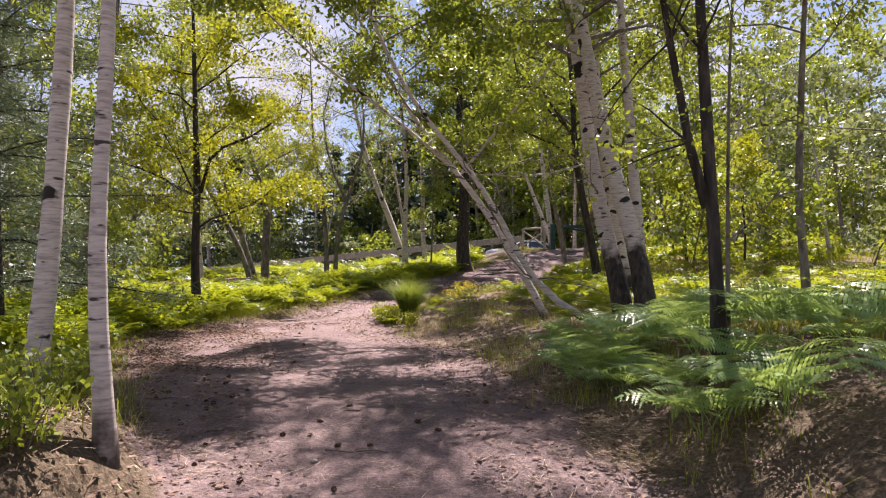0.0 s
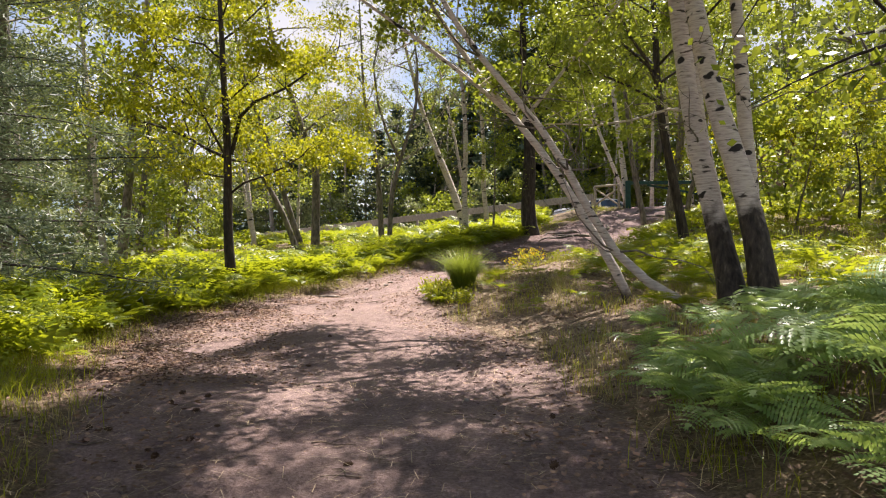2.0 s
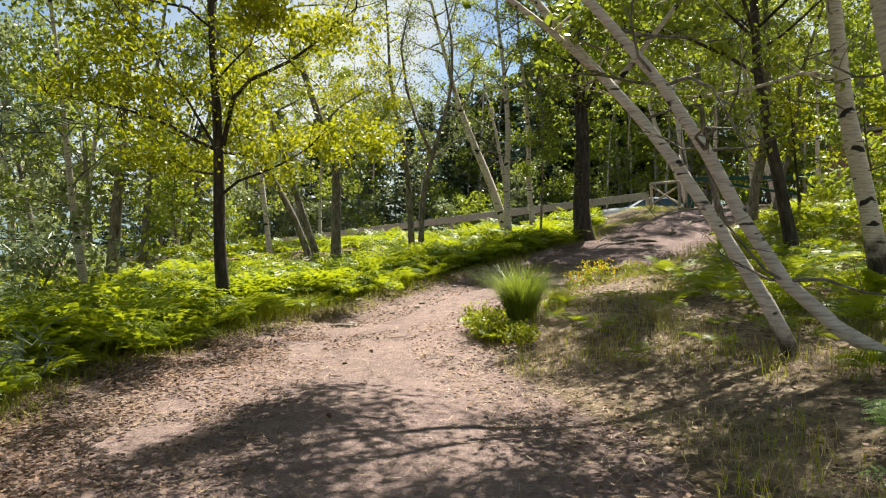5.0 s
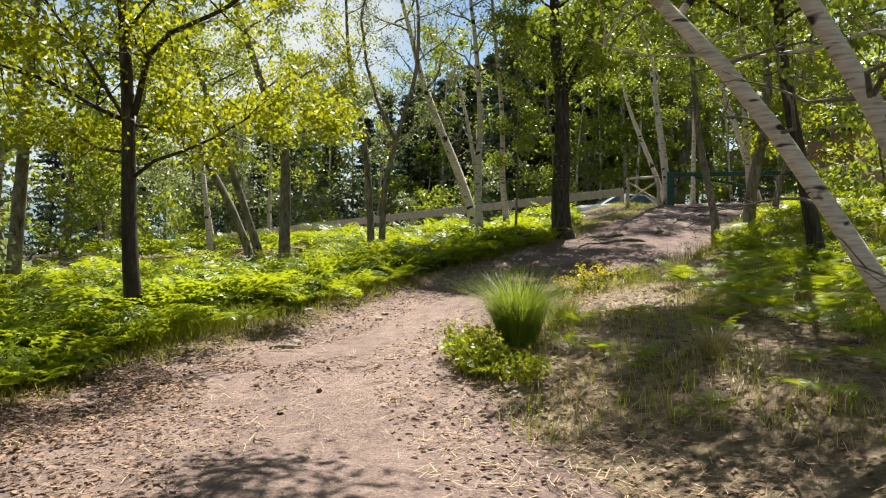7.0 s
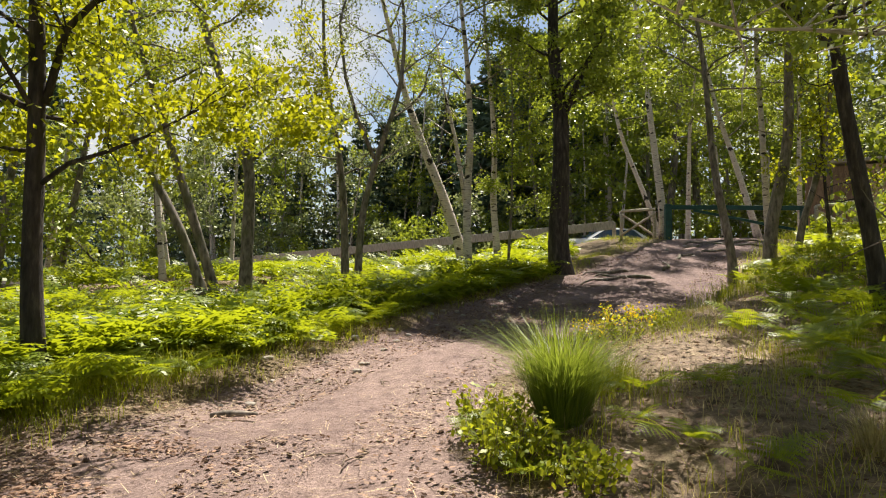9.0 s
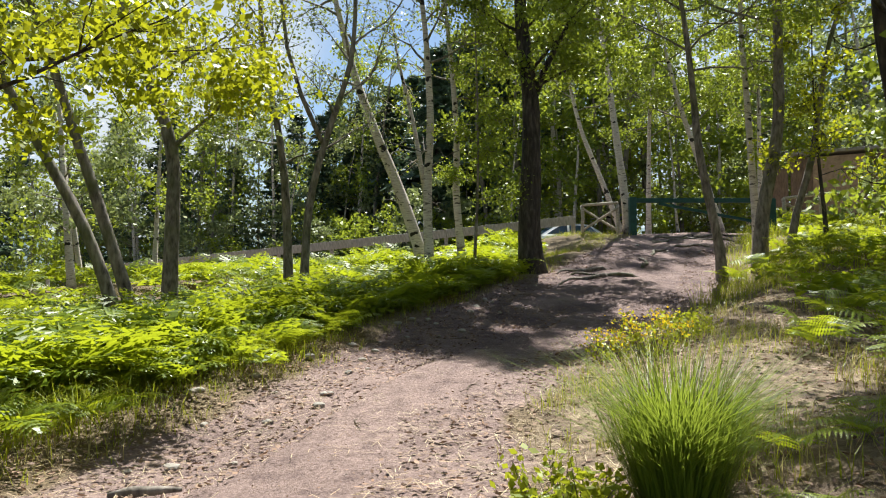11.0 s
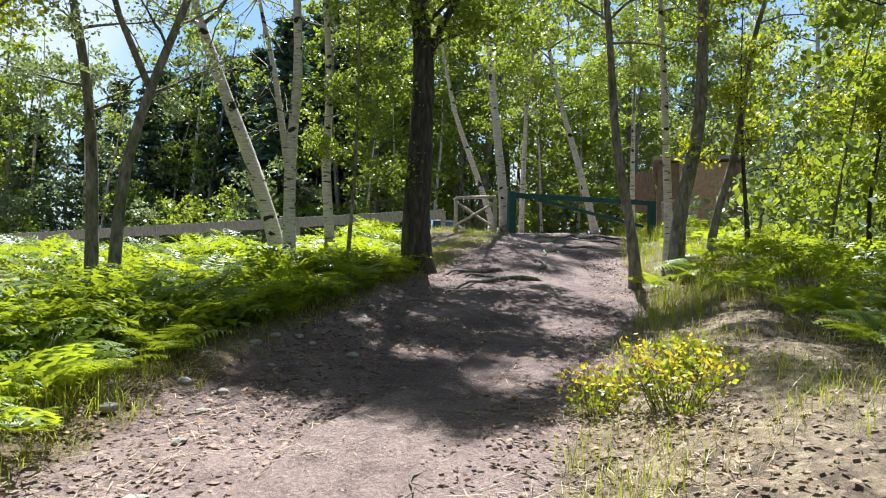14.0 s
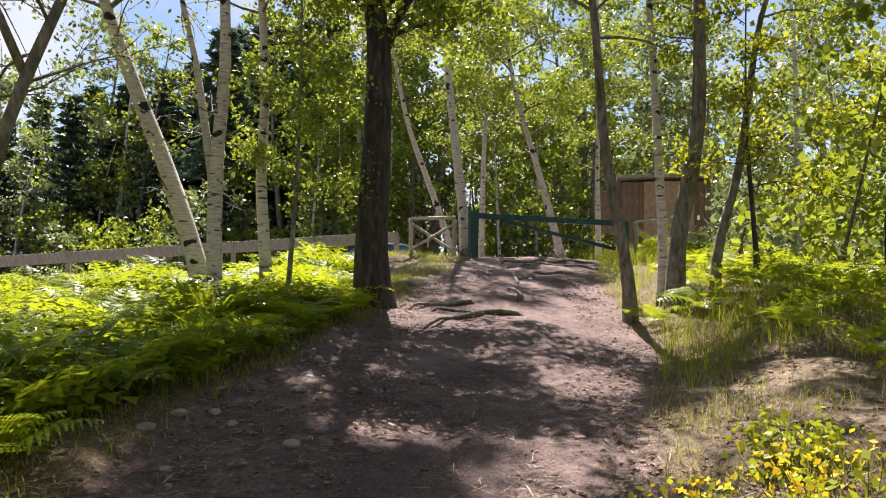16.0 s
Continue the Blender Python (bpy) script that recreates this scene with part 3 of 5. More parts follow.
tree("birch_tree", "white birch stem behind two older ones", "tree", ((3.34, 11.42, 0.75), (3.31, 11.66, 2.27), (3.27, 11.95, 4.36), (3.18, 12.18, 6.4)), 0.11, 11, BIRCH_OLD, BIRCH_LEAF, 30, start=0.45, spread=3.4, count=7500, bare=4, size=0.09, patchy=8)
tree("birch_tree", "white birch with dark scars and bare side branches", "tree", ((4.2, 15.5, 0.9), (4.0, 15.5, 2.2), (3.72, 15.5, 3.5), (3.6, 15.5, 4.8)), 0.125, 11, BIRCH_MID, BIRCH_LEAF, 63, start=0.42, spread=3.0, count=11000, bare=8, limbs=20, size=0.09, clump=0.18, patchy=8, boughs=((((3.68, 15.5, 3.95), (3.1, 15.3, 4.0), (2.4, 15.2, 3.8), (1.7, 15.1, 3.7)), 0.03),))
tree("thin_tree", "dark slim tree with a grey side stem among ferns", "tree", ((2.2, 5.5, 0.94), (2.16, 5.5, 2.15), (2.12, 5.5, 2.71), (2.11, 5.5, 3.37)), 0.052, 9.0, DARK_BARK, BIRCH_LEAF, 31, start=0.45, spread=3.1, count=15000, bare=4, boughs=((((2.12, 5.5, 2.02), (1.98, 5.49, 2.55), (1.84, 5.49, 3.37)), 0.044),), size=0.06)
tree("birch_sapling", "very thin sapling with small leaves", "sapling", ((2.35, 5.7, 0.92), (2.37, 5.7, 2.17), (2.4, 5.7, 3.19)), 0.019, 4, GREY_BARK, BIRCH_LEAF, 32, start=0.2, spread=0.7, count=1800, limbs=10, size=0.05)
tree("birch_tree", "slim dark birch on the bank", "tree", ((4.44, 8.39, 1.27), (4.35, 8.39, 2.35), (4.46, 8.4, 4.46)), 0.051, 8, GREY_BARK, BIRCH_LEAF, 33, start=0.4, spread=2.8, count=15000)
tree("birch_tree", "slender white birch on the edge of the path", "tree", ((-1.91, 3.95, 0.65), (-2.0, 3.95, 1.19), (-2.0, 3.95, 1.65), (-1.96, 3.95, 2.52), (-1.95, 3.95, 2.81)), 0.052, 7, BIRCH_BARK, BIRCH_LEAF, 34, start=0.5, spread=2.4, count=12000)
tree("birch_tree", "pale birch standing behind another at the path edge", "tree", ((-3.15, 5.29, 0.6), (-3.04, 5.3, 1.4), (-3.0, 5.3, 2.52), (-2.95, 5.3, 3.34)), 0.08, 9.5, BIRCH_BARK, BIRCH_LEAF, 35, start=0.5, spread=2.8, count=15000)
tree("birch_tree", "white birch standing by the gate post", "tree", ((5.39, 33.85, 2.87), (5.25, 33.89, 4.54), (4.98, 33.98, 6.71), (4.81, 34.03, 8.4)), 0.141, 11, BIRCH_BARK, BIRCH_LEAF, 36, start=0.45, spread=2.6, count=9000, size=0.1, clump=0.18)
tree("birch_tree", "leaning white birch behind the fence", "tree", ((5.74, 35.55, 2.95), (5.08, 35.76, 4.92), (4.43, 35.96, 6.64)), 0.099, 10, BIRCH_BARK, BIRCH_LEAF, 37, start=0.4, spread=2.6, count=9000, size=0.1, clump=0.18)
tree("birch_tree", "thin white birch behind the gate", "tree", ((6.96, 36.36, 3.03), (7.0, 36.35, 5.51), (7.04, 36.33, 7.43)), 0.095, 10, BIRCH_BARK, BIRCH_LEAF, 38, start=0.35, spread=2.6, count=9000, size=0.1, clump=0.18)
tree("birch_tree", "slanting white birch behind the gate", "tree", ((9.07, 35.01, 3.07), (8.5, 35.19, 5.27), (7.84, 35.4, 7.49)), 0.12, 10, BIRCH_BARK, BIRCH_LEAF, 39, start=0.35, spread=2.6, count=9000, size=0.1, clump=0.18)
tree("birch_tree", "straight white birch behind the gate", "tree", ((10.99, 35.88, 3.18), (10.95, 35.89, 5.93), (10.97, 35.89, 8.12)), 0.098, 10, BIRCH_BARK, BIRCH_LEAF, 40, start=0.35, spread=2.6, count=9000, size=0.1, clump=0.18)
tree("oak_sapling", "low young oak with bright yellow-green leaves above bracken", "sapling", ((8.6, 24.2, 2.0), (8.5, 24.25, 3.2), (8.75, 24.2, 4.2)), 0.045, 3.6, DARK_BARK, OAK_LEAF, 48, start=0.25, spread=1.7, count=9000, size=0.08, limbs=14)
tree("oak_sapling", "slender young oak with layered yellow-green leaves", "sapling", ((9.9, 22.6, 2.0), (10.0, 22.6, 3.0), (9.9, 22.7, 4.0)), 0.04, 3.9, DARK_BARK, OAK_LEAF, 49, start=0.3, spread=1.8, count=9000, size=0.08, limbs=14)

tree("birch_tree", "arching birch stem bent from the bank over the path", "tree", ((2.85, 11.03, 0.55), (2.39, 11.08, 0.8), (1.80, 11.16, 0.97), (1.44, 11.19, 1.39), (1.15, 11.15, 1.91), (0.91, 11.03, 2.51), (0.60, 11.03, 3.08), (0.17, 11.06, 3.52), (-0.26, 11.08, 3.96), (-0.6, 11.1, 4.5)), 0.056, 7.5, BIRCH_BARK, BIRCH_LEAF, 61, start=0.55, spread=2.9, count=22000, size=0.095, clump=0.2, patchy=8, bare=14, limbs=18, flare=1.1)
# the second bough, up to the right, is added to shade the mound
tree("birch_tree", "slanting grey birch stem behind the arching one", "tree", ((1.78, 11.78, 0.85), (1.40, 11.95, 1.50), (1.13, 12.06, 2.01), (0.88, 12.14, 2.51), (0.58, 12.19, 2.96), (0.22, 12.41, 3.40), (-0.13, 12.61, 3.87), (-0.5, 12.8, 4.4)), 0.062, 8.5, BIRCH_BARK, BIRCH_LEAF, 62, start=0.5, spread=3.2, count=20000, size=0.095, clump=0.2, patchy=9, boughs=((((0.22, 12.41, 3.40), (-0.3, 12.2, 3.85), (-1.15, 11.97, 4.50), (-2.22, 12.0, 5.31), (-3.15, 12.11, 6.21)), 0.035), (((0.32, 12.4, 3.35), (1.2, 13.1, 4.5), (2.0, 13.4, 5.5), (2.6, 13.6, 6.3)), 0.03)), bare=10, flare=1.15)


def pine(name, label, x, y, height, radius, seed, start=0.15, spread=2.4, count=9000, group="", size=0.16, thin=0.45, leaf=None):
    """A pine or spruce: straight stem, whorls of flat boughs, bundles of needles."""
    rng = np.random.default_rng(seed)
    base = Vector((x, y, ground(x, y)))
    root = thing(name, base, label, "tree", group)
    s, twigs, spots = Soup(), Soup(), []
    line = [Vector((0.1 * math.sin(z * 0.5 + seed), 0.1 * math.cos(z * 0.4 + seed), z)) for z in np.linspace(-0.25, height, 14)]
    s.tube(line, [max(0.02, radius * (1.1 - max(0, p.z) / height)) for p in line], 10, wobble=0.05)
    part("trunk", s.mesh("trunk", DARK_BARK, True), root)
    levels = int(height * 1.6)
    for i in range(levels):
        f = i / levels
        z = height * (start + (1 - start) * f)
        for k in range(5):
            a = k * 1.257 + i * 0.7 + rng.uniform(-0.25, 0.25)
            length = spread * (1.02 - f) * rng.uniform(0.7, 1.1) + 0.15
            q = limb_points(rng, (0, 0, z), (math.cos(a), math.sin(a), 0.12), length, 4, 0.07, 0.08)
            twigs.tube(q, [0.02 * (1.2 - f) * (1 - 0.2 * j) for j in range(5)], 3, False)
            for j in range(1, 5):
                spots += [tuple(q[j])] * 2 + [tuple(q[j].lerp(q[j - 1], 0.5))]
    tagged(part("branch_work", twigs.mesh("branch_work", DARK_BARK, True), root), kind="stuff")
    where = np.array(spots)
    pick = rng.choice(len(where), count)
    c = leaves(rng, where[pick], size, 0.17, 0.5)
    mid = (c[:, 0] + c[:, 2]) / 2
    c[:, 1] = mid + (c[:, 1] - mid) * thin
    c[:, 3] = mid + (c[:, 3] - mid) * thin
    tagged(part("needles", quads("needles", c, leaf or PINE_LEAF), root), kind="stuff")
    return root


pine("pine_tree", "young pine with dark drooping needles beside the path", -6.0, 9.2, 8.0, 0.09, 71, 0.12, 2.6, 42000, size=0.16, thin=0.14, leaf=YOUNG_PINE)
pine("pine_tree", "young pine with dark needles and bare lower twigs", -9.2, 13.0, 8.5, 0.11, 72, 0.2, 2.2, 20000, size=0.17, thin=0.16, leaf=YOUNG_PINE)

# ---- the woods around ----
WOODS = "trees of the surrounding wood"
wood_rng = np.random.default_rng(5)


def wood_birch(i, count, size, place):
    return tree("birch_tree", "slim pale birch of the wood in summer leaf", "tree", ((0.0, place - 4 * i, 0), (0.2 - 0.1 * i, place - 4 * i, 2.5), (0.3 - 0.15 * i, place - 4 * i, 5.0)), 0.09 + 0.015 * i, 9 + i, (BIRCH_BARK, GREY_BARK, BIRCH_BARK, GREY_BARK)[i], (BIRCH_LEAF, GREY_LEAF, GREY_LEAF, BIRCH_LEAF)[i], 81 + i, start=(0.22, 0.3, 0.16, 0.25)[i], spread=2.4, count=count, size=size, limbs=15, group=WOODS, far=True, clump=0.2)


mid_birch = [wood_birch(i, 2600, 0.155, -60.0) for i in range(4)]
far_birch = [wood_birch(i, 1700, 0.225, -84.0) for i in range(4)]
shrub = [tree("leafy_bush", "dense leafy green bush beside the road", "bush", ((-30.0, -60.0 - 4 * i, 0), (-30.1, -60.0 - 4 * i, 0.7), (-29.9 + 0.3 * i, -60.0 - 4 * i, 1.3)), 0.035, 2.6 + 0.5 * i, GREY_BARK, (BIRCH_LEAF, GREY_LEAF, BIRCH_LEAF)[i], 87 + i, start=0.06, spread=1.5, count=950, size=0.21, limbs=14, group="bushes under the trees", far=True, clump=0.22) for i in range(3)]
far_pine = [pine("spruce_tree", "dark spruce beyond the road", -8.0 - 8 * i, -64.0, 14 + 2 * i, 0.2, 91 + i, 0.04, 4.2, 5200, WOODS, 0.72) for i in range(2)]


def keep_clear(x, y):
    """True where no tree of the wood may stand: the path, the road and the places of the built trees."""
    if table(y, LEFT) - 1.5 < x < table(y, RIGHT) + 3.0 and y < 37:
        return True
    if -8 < x < 7.5 and -8 < y < 34:
        return True
    if 9.5 < x < 18 and 33 < y < 41:
        return True
    return y > 33.5 and x < 9 and y < 45 + max(0, -x) * 0.36


def spread_wood(source, n, x0, x1, y0, y1, gap, lean=5, small=0.75, tall=1.2):
    spots = []
    for _ in range(4000):
        if len(spots) >= n:
            break
        x, y = wood_rng.uniform(x0, x1), wood_rng.uniform(y0, y1)
        if keep_clear(x, y) or any((x - a) ** 2 + (y - b) ** 2 < gap * gap for a, b in spots):
            continue
        spots.append((x, y))
        k = wood_rng.uniform(small, tall)
        m = pose(x, y, ground(x, y), wood_rng.uniform(-lean, lean), wood_rng.uniform(-lean, lean), wood_rng.uniform(0, 360)) @ Matrix.Scale(k, 4)
        ob = copy_thing(source[int(wood_rng.integers(len(source)))], m)
        ob.scale = (k, k, k)


spread_wood(mid_birch, 15, 9, 24, -2, 33, 2.8)
spread_wood(far_birch, 14, 18, 36, 0, 36, 2.6)
spread_wood(far_birch, 32, 9, 34, 36, 58, 2.2)
spread_wood(mid_birch, 24, -20, -8.5, 6, 33, 2.0, 13)
spread_wood(far_birch, 14, -34, -14, 20, 46, 2.4, 8)
spread_wood(far_birch, 10, -14, 14, -24, -5, 2.6)
spread_wood(far_birch, 12, -10, 12, 53, 62, 2.2)
spread_wood(far_birch, 16, 1, 15, 45, 55, 1.8)
spread_wood(shrub, 14, -6, 16, 45, 50, 1.5)
spread_wood(far_pine, 16, -48, 8, 60, 84, 4.0)
spread_wood(far_pine, 8, 8, 45, 60, 80, 4.0)
spread_wood(far_birch, 15, -34, -13, 55, 63, 2.0)
spread_wood(shrub, 24, -34, 10, 51, 57, 1.6)
spread_wood(shrub, 14, 8, 26, 34, 46, 1.8)
spread_wood(shrub, 8, 8, 15, 22, 33, 1.8)
spread_wood(shrub, 6, -18, -9, 18, 32, 2.0)
spread_wood(far_birch, 26, 3, 36, 47, 62, 2.2, 5, 1.35, 1.75)
spread_wood(far_birch, 10, -24, -2, 56, 64, 2.4, 5, 1.1, 1.5)

for sx, sy, k in ((0.0, 54.0, 1.0), (2.3, 57.0, 1.1), (4.6, 55.0, 0.95), (6.6, 58.0, 1.1), (-3.0, 57.5, 0.9), (-1.4, 60.0, 1.0), (1.2, 59.5, 1.15), (3.6, 60.5, 1.1), (5.6, 60.0, 1.0), (8.2, 57.5, 1.0), (-5.2, 59.5, 0.8), (-7.6, 58.5, 0.7), (-10.5, 58.0, 0.6), (-13.5, 59.0, 0.6)):
    ob = copy_thing(far_pine[int(sx * 2) % 2], pose(sx, sy, ground(sx, sy), 0, 0, sx * 37) @ Matrix.Scale(k, 4))
    ob.scale = (k, k, k)

# ---- bracken ----
def frond(seed, length, pairs, rows, arch=0.55):
    """One bracken frond along +x: a bare stalk that arches over and bears paired leaflets, each feathered in turn. rows: pairs of lobes on the longest leaflet."""
    rng = np.random.default_rng(seed)
    pts, d, p, n = [], 1.3, Vector((0, 0, 0)), 22
    for i in range(n + 1):
        pts.append(p.copy())
        a = d - (d + arch) * (i / n) ** 1.2
        p = p + Vector((math.cos(a), 0, math.sin(a))) * (length / n)
    s = Soup()
    stalk = pts[::2] if rows > 3 else [pts[0], pts[7], pts[14], pts[22]]
    s.tube(stalk, [0.005 * (1 - 0.8 * i / (len(stalk) - 1)) for i in range(len(stalk))], 3, False)
    for k in range(pairs):
        f = 0.36 + 0.6 * (k / (pairs - 1)) ** 0.9
        i = f * n
        q = pts[int(i)].lerp(pts[min(n, int(i) + 1)], i % 1)
        along = (pts[min(n, int(i) + 1)] - pts[max(0, int(i) - 1)]).normalized()
        reach = length * 0.44 * (1 - (f - 0.36) / 0.64) ** 0.85 * rng.uniform(0.88, 1.1) + 0.02
        for side in (-1, 1):
            out = (Vector((0, side, 0)) + along * rng.uniform(0.25, 0.45) + Vector((0, 0, rng.uniform(-0.12, 0.12)))).normalized()
            tip = q + out * reach + Vector((0, 0, -0.2 * reach))
            mid = q.lerp(tip, 0.5) + Vector((0, 0, 0.05 * reach))
            m = max(2, round(rows * reach / (length * 0.44)))
            wide = reach * (0.105 if rows > 3 else 0.15) + 0.008

            def rib(g):
                return q.lerp(mid, g * 2) if g < 0.5 else mid.lerp(tip, g * 2 - 1)

            for j in range(m):
                g, h = j / m, min(1, (j + 0.93) / m)
                c, step, w = rib(g), rib(h), wide * (1 - g) ** 0.75
                for way in (-1, 1):
                    lobe = rib(min(1, g + (0.75 / m if rows > 3 else 0.98 / m + 0.05))) + along * (w * way) + Vector((0, 0, -0.1 * w))
                    if rows > 3:
                        s.add([c, c.lerp(lobe, 0.6) + (c - step) * 0.22, lobe, step.lerp(lobe, 0.35)], [(0, 1, 2, 3)])
                        s.add([c, step.lerp(lobe, 0.35), step], [(0, 1, 2)])
                    else:
                        s.add([c, lobe, step], [(0, 1, 2)])
    end = pts[n]
    s.add([pts[n - 2] + Vector((0, 0.03, 0)), pts[n - 2] - Vector((0, 0.03, 0)), end], [(0, 1, 2)])
    return s


def fern(x, y, size, meshes, label, seed, n=6, group="bracken beside the path"):
    rng = np.random.default_rng(seed)
    root = thing("fern", (x, y, ground(x, y) - 0.02), label, "fern", group)
    a = rng.uniform(0, 6.28)
    for i in range(n):
        a += 2 * math.pi / n * rng.uniform(0.75, 1.25)
        k = size * rng.uniform(0.75, 1.15)
        m = pose(rng.uniform(-0.05, 0.05), rng.uniform(-0.05, 0.05), 0, rng.uniform(-12, 12), rng.uniform(-8, 18), math.degrees(a)) @ Matrix.Scale(k, 4)
        part("frond", meshes[int(rng.integers(len(meshes)))], root, "", m)
    return root


lit_fronds = [frond(3 + i, 1.0, 11, 11, 0.15 + 0.2 * i).mesh("frond", FERN_LEAF) for i in range(3)]
sheen_fronds = [frond(7 + i, 1.0, 11, 12, 0.1 + 0.2 * i).mesh("frond", SHEEN_FERN) for i in range(3)]
for fx, fy, size in ((1.7, 4.5, 0.72), (2.05, 4.2, 0.75), (1.75, 5.2, 0.75), (2.15, 5.9, 0.85), (1.6, 6.3, 0.7), (2.6, 6.6, 0.85), (1.85, 7.1, 0.75), (1.35, 7.7, 0.55), (2.3, 7.8, 0.7), (2.0, 8.7, 0.55), (2.8, 9.2, 0.75), (1.55, 9.4, 0.45), (2.3, 9.9, 0.5), (3.1, 10.2, 0.7), (3.2, 8.2, 0.85), (3.1, 6.9, 0.85), (2.5, 3.7, 0.75), (2.9, 4.9, 0.8), (3.6, 5.9, 0.8), (1.5, 5.9, 0.6), (1.3, 7.0, 0.72), (1.4, 6.5, 0.7), (1.7, 6.8, 0.8), (1.55, 7.4, 0.7), (2.1, 5.1, 0.8), (2.6, 5.4, 0.85), (2.1, 6.5, 0.8), (2.9, 7.6, 0.9), (1.4, 8.5, 0.5), (2.6, 8.4, 0.75)):
    fern(fx, fy, size, sheen_fronds, "bracken on the bank, arching fronds with sky sheen put into their pale green", int(fx * 100 + fy * 10), 7)
for fx, fy, size in ((-5.3, 16.0, 0.9), (-4.9, 16.5, 0.8), (-5.6, 15.4, 0.8), (-4.4, 17.2, 0.7), (5.0, 24.3, 0.9), (5.6, 24.0, 0.85), (4.5, 24.9, 0.7), (6.4, 23.6, 0.9), (-1.6, 23.6, 0.8), (-2.4, 22.9, 0.8), (-0.6, 24.6, 0.8), (-3.0, 23.4, 0.9), (0.0, 25.5, 0.8), (2.2, 14.6, 0.7), (2.8, 15.3, 0.8), (1.9, 16.4, 0.7), (3.3, 16.6, 0.8), (2.7, 17.8, 0.8), (3.6, 18.4, 0.85), (2.4, 13.9, 0.7), (3.4, 14.0, 0.8), (-6.2, 13.6, 0.8), (-5.9, 12.2, 0.7), (-5.4, 10.6, 0.7), (2.0, 15.4, 0.7), (2.9, 13.2, 0.8), (3.7, 15.2, 0.85), (2.5, 16.9, 0.75), (3.9, 17.3, 0.9), (4.4, 15.9, 0.9), (4.3, 13.6, 0.85), (1.7, 17.6, 0.6), (3.0, 19.2, 0.8), (4.6, 18.6, 0.9), (5.3, 17.2, 0.9), (-1.3, 14.45, 0.4), (-1.05, 13.9, 0.35), (-0.95, 14.2, 0.35)):
    fern(fx, fy, size, lit_fronds, "bright green sunlit bracken beside the path", abs(int(2000 + fx * 100 + fy * 10)))


# low young bracken scattered over the dry bank
bank_rng = np.random.default_rng(43)
for i in range(28):
    fy = bank_rng.uniform(10.8, 16.2)
    fx = table(fy, RIGHT) + bank_rng.uniform(0.9, 4.6)
    fern(fx, fy, bank_rng.uniform(0.3, 0.55), lit_fronds, "low young bracken scattered on dry leaf litter", 1300 + i, 4, "young bracken on the bank")


# single plants along the left edge of the trodden ground
edge_rng = np.random.default_rng(29)
for i in range(84):
    fy = 9.0 + 17.2 * i / 83 + edge_rng.uniform(-0.15, 0.15)
    off = edge_rng.uniform(0.35, 1.7) + (1.1 if 15.5 < fy < 18.2 else 0)
    fern(table(fy, LEFT) - off, fy, edge_rng.uniform(0.4, 0.55) + 0.2 * off, lit_fronds, "bright green sunlit bracken beside the path", 900 + i, 5)


def fern_bed(name, label, n, inside, mat, seed, low=0.55, high=0.95, rows=2):
    """Crowded bracken as one mass: plain fronds on every free spot for which inside(x, y) holds."""
    rng = np.random.default_rng(seed)
    forms = [frond(40 + i, 1.0, 8, rows, 0.1 + 0.2 * i) for i in range(4)]
    forms = [(np.array(f.v), f.f) for f in forms]
    verts, faces, k, made = [], [], 0, 0
    while made < n:
        x, y = rng.uniform(-15, 20), rng.uniform(1, 34)
        if not inside(x, y, rng):
            continue
        made += 1
        z, inward = ground(x, y), max(table(y, LEFT) - x, x - table(y, RIGHT))
        size = rng.uniform(low, high) * min(1.0, 0.5 + 0.26 * inward)
        a0 = rng.uniform(0, 6.28)
        for i in range(3):
            v, f = forms[int(rng.integers(4))]
            m = pose(x + rng.uniform(-0.08, 0.08), y + rng.uniform(-0.08, 0.08), z - 0.02, rng.uniform(-14, 14), rng.uniform(-14, 14), math.degrees(a0) + i * 120 + rng.uniform(-35, 35)) @ Matrix.Scale(size * rng.uniform(0.8, 1.1), 4)
            mm = np.array(m)
            verts.append(v @ mm[:3, :3].T + mm[:3, 3])
            faces += [tuple(j + k for j in q) for q in f]
            k += len(v)
    me = bpy.data.meshes.new(name)
    me.from_pydata(np.concatenate(verts).tolist(), [], faces)
    me.materials.append(mat)
    tagged(new(name, me), label, "ferns", kind="stuff")


def left_near(x, y, rng):
    d = table(y, LEFT) - x + 0.55 * noise.noise((x * 0.7, y * 0.7, 12))
    if y < 8.5 or x < -9 or (x > 1.3 and y > 26.5) or not 0.5 < d < 4.0:
        return False
    if 15.5 < y < 18.2 and d < 1.8:
        return False
    return rng.uniform() < 0.15 + 0.6 * (d - 0.5) and noise.noise((x * 0.6, y * 0.6, 2)) > -0.28


def left_bed(x, y, rng):
    d = table(y, LEFT) - x
    return y > 8.5 and d > 3.0 and x > -14 and noise.noise((x * 0.35, y * 0.35, 2)) > -0.3


def right_bed(x, y, rng):
    d = x - table(y, RIGHT)
    return (x > 3.2 or y > 24) and d > 1.3 and x < 19 and noise.noise((x * 0.4, y * 0.4, 6)) > -0.15


fern_bed("bracken", "dense sunlit yellow-green bracken along the path", 1350, left_near, FERN_LEAF, 21, 0.75, 1.3, 3)
fern_bed("bracken", "yellow-green bracken under the trees towards the road", 560, left_bed, FERN_LEAF, 23, 0.75, 1.2, 2)
fern_bed("bracken", "scattered green bracken under the trees on the bank", 700, right_bed, FERN_LEAF, 22, 0.6, 1.05, 2)

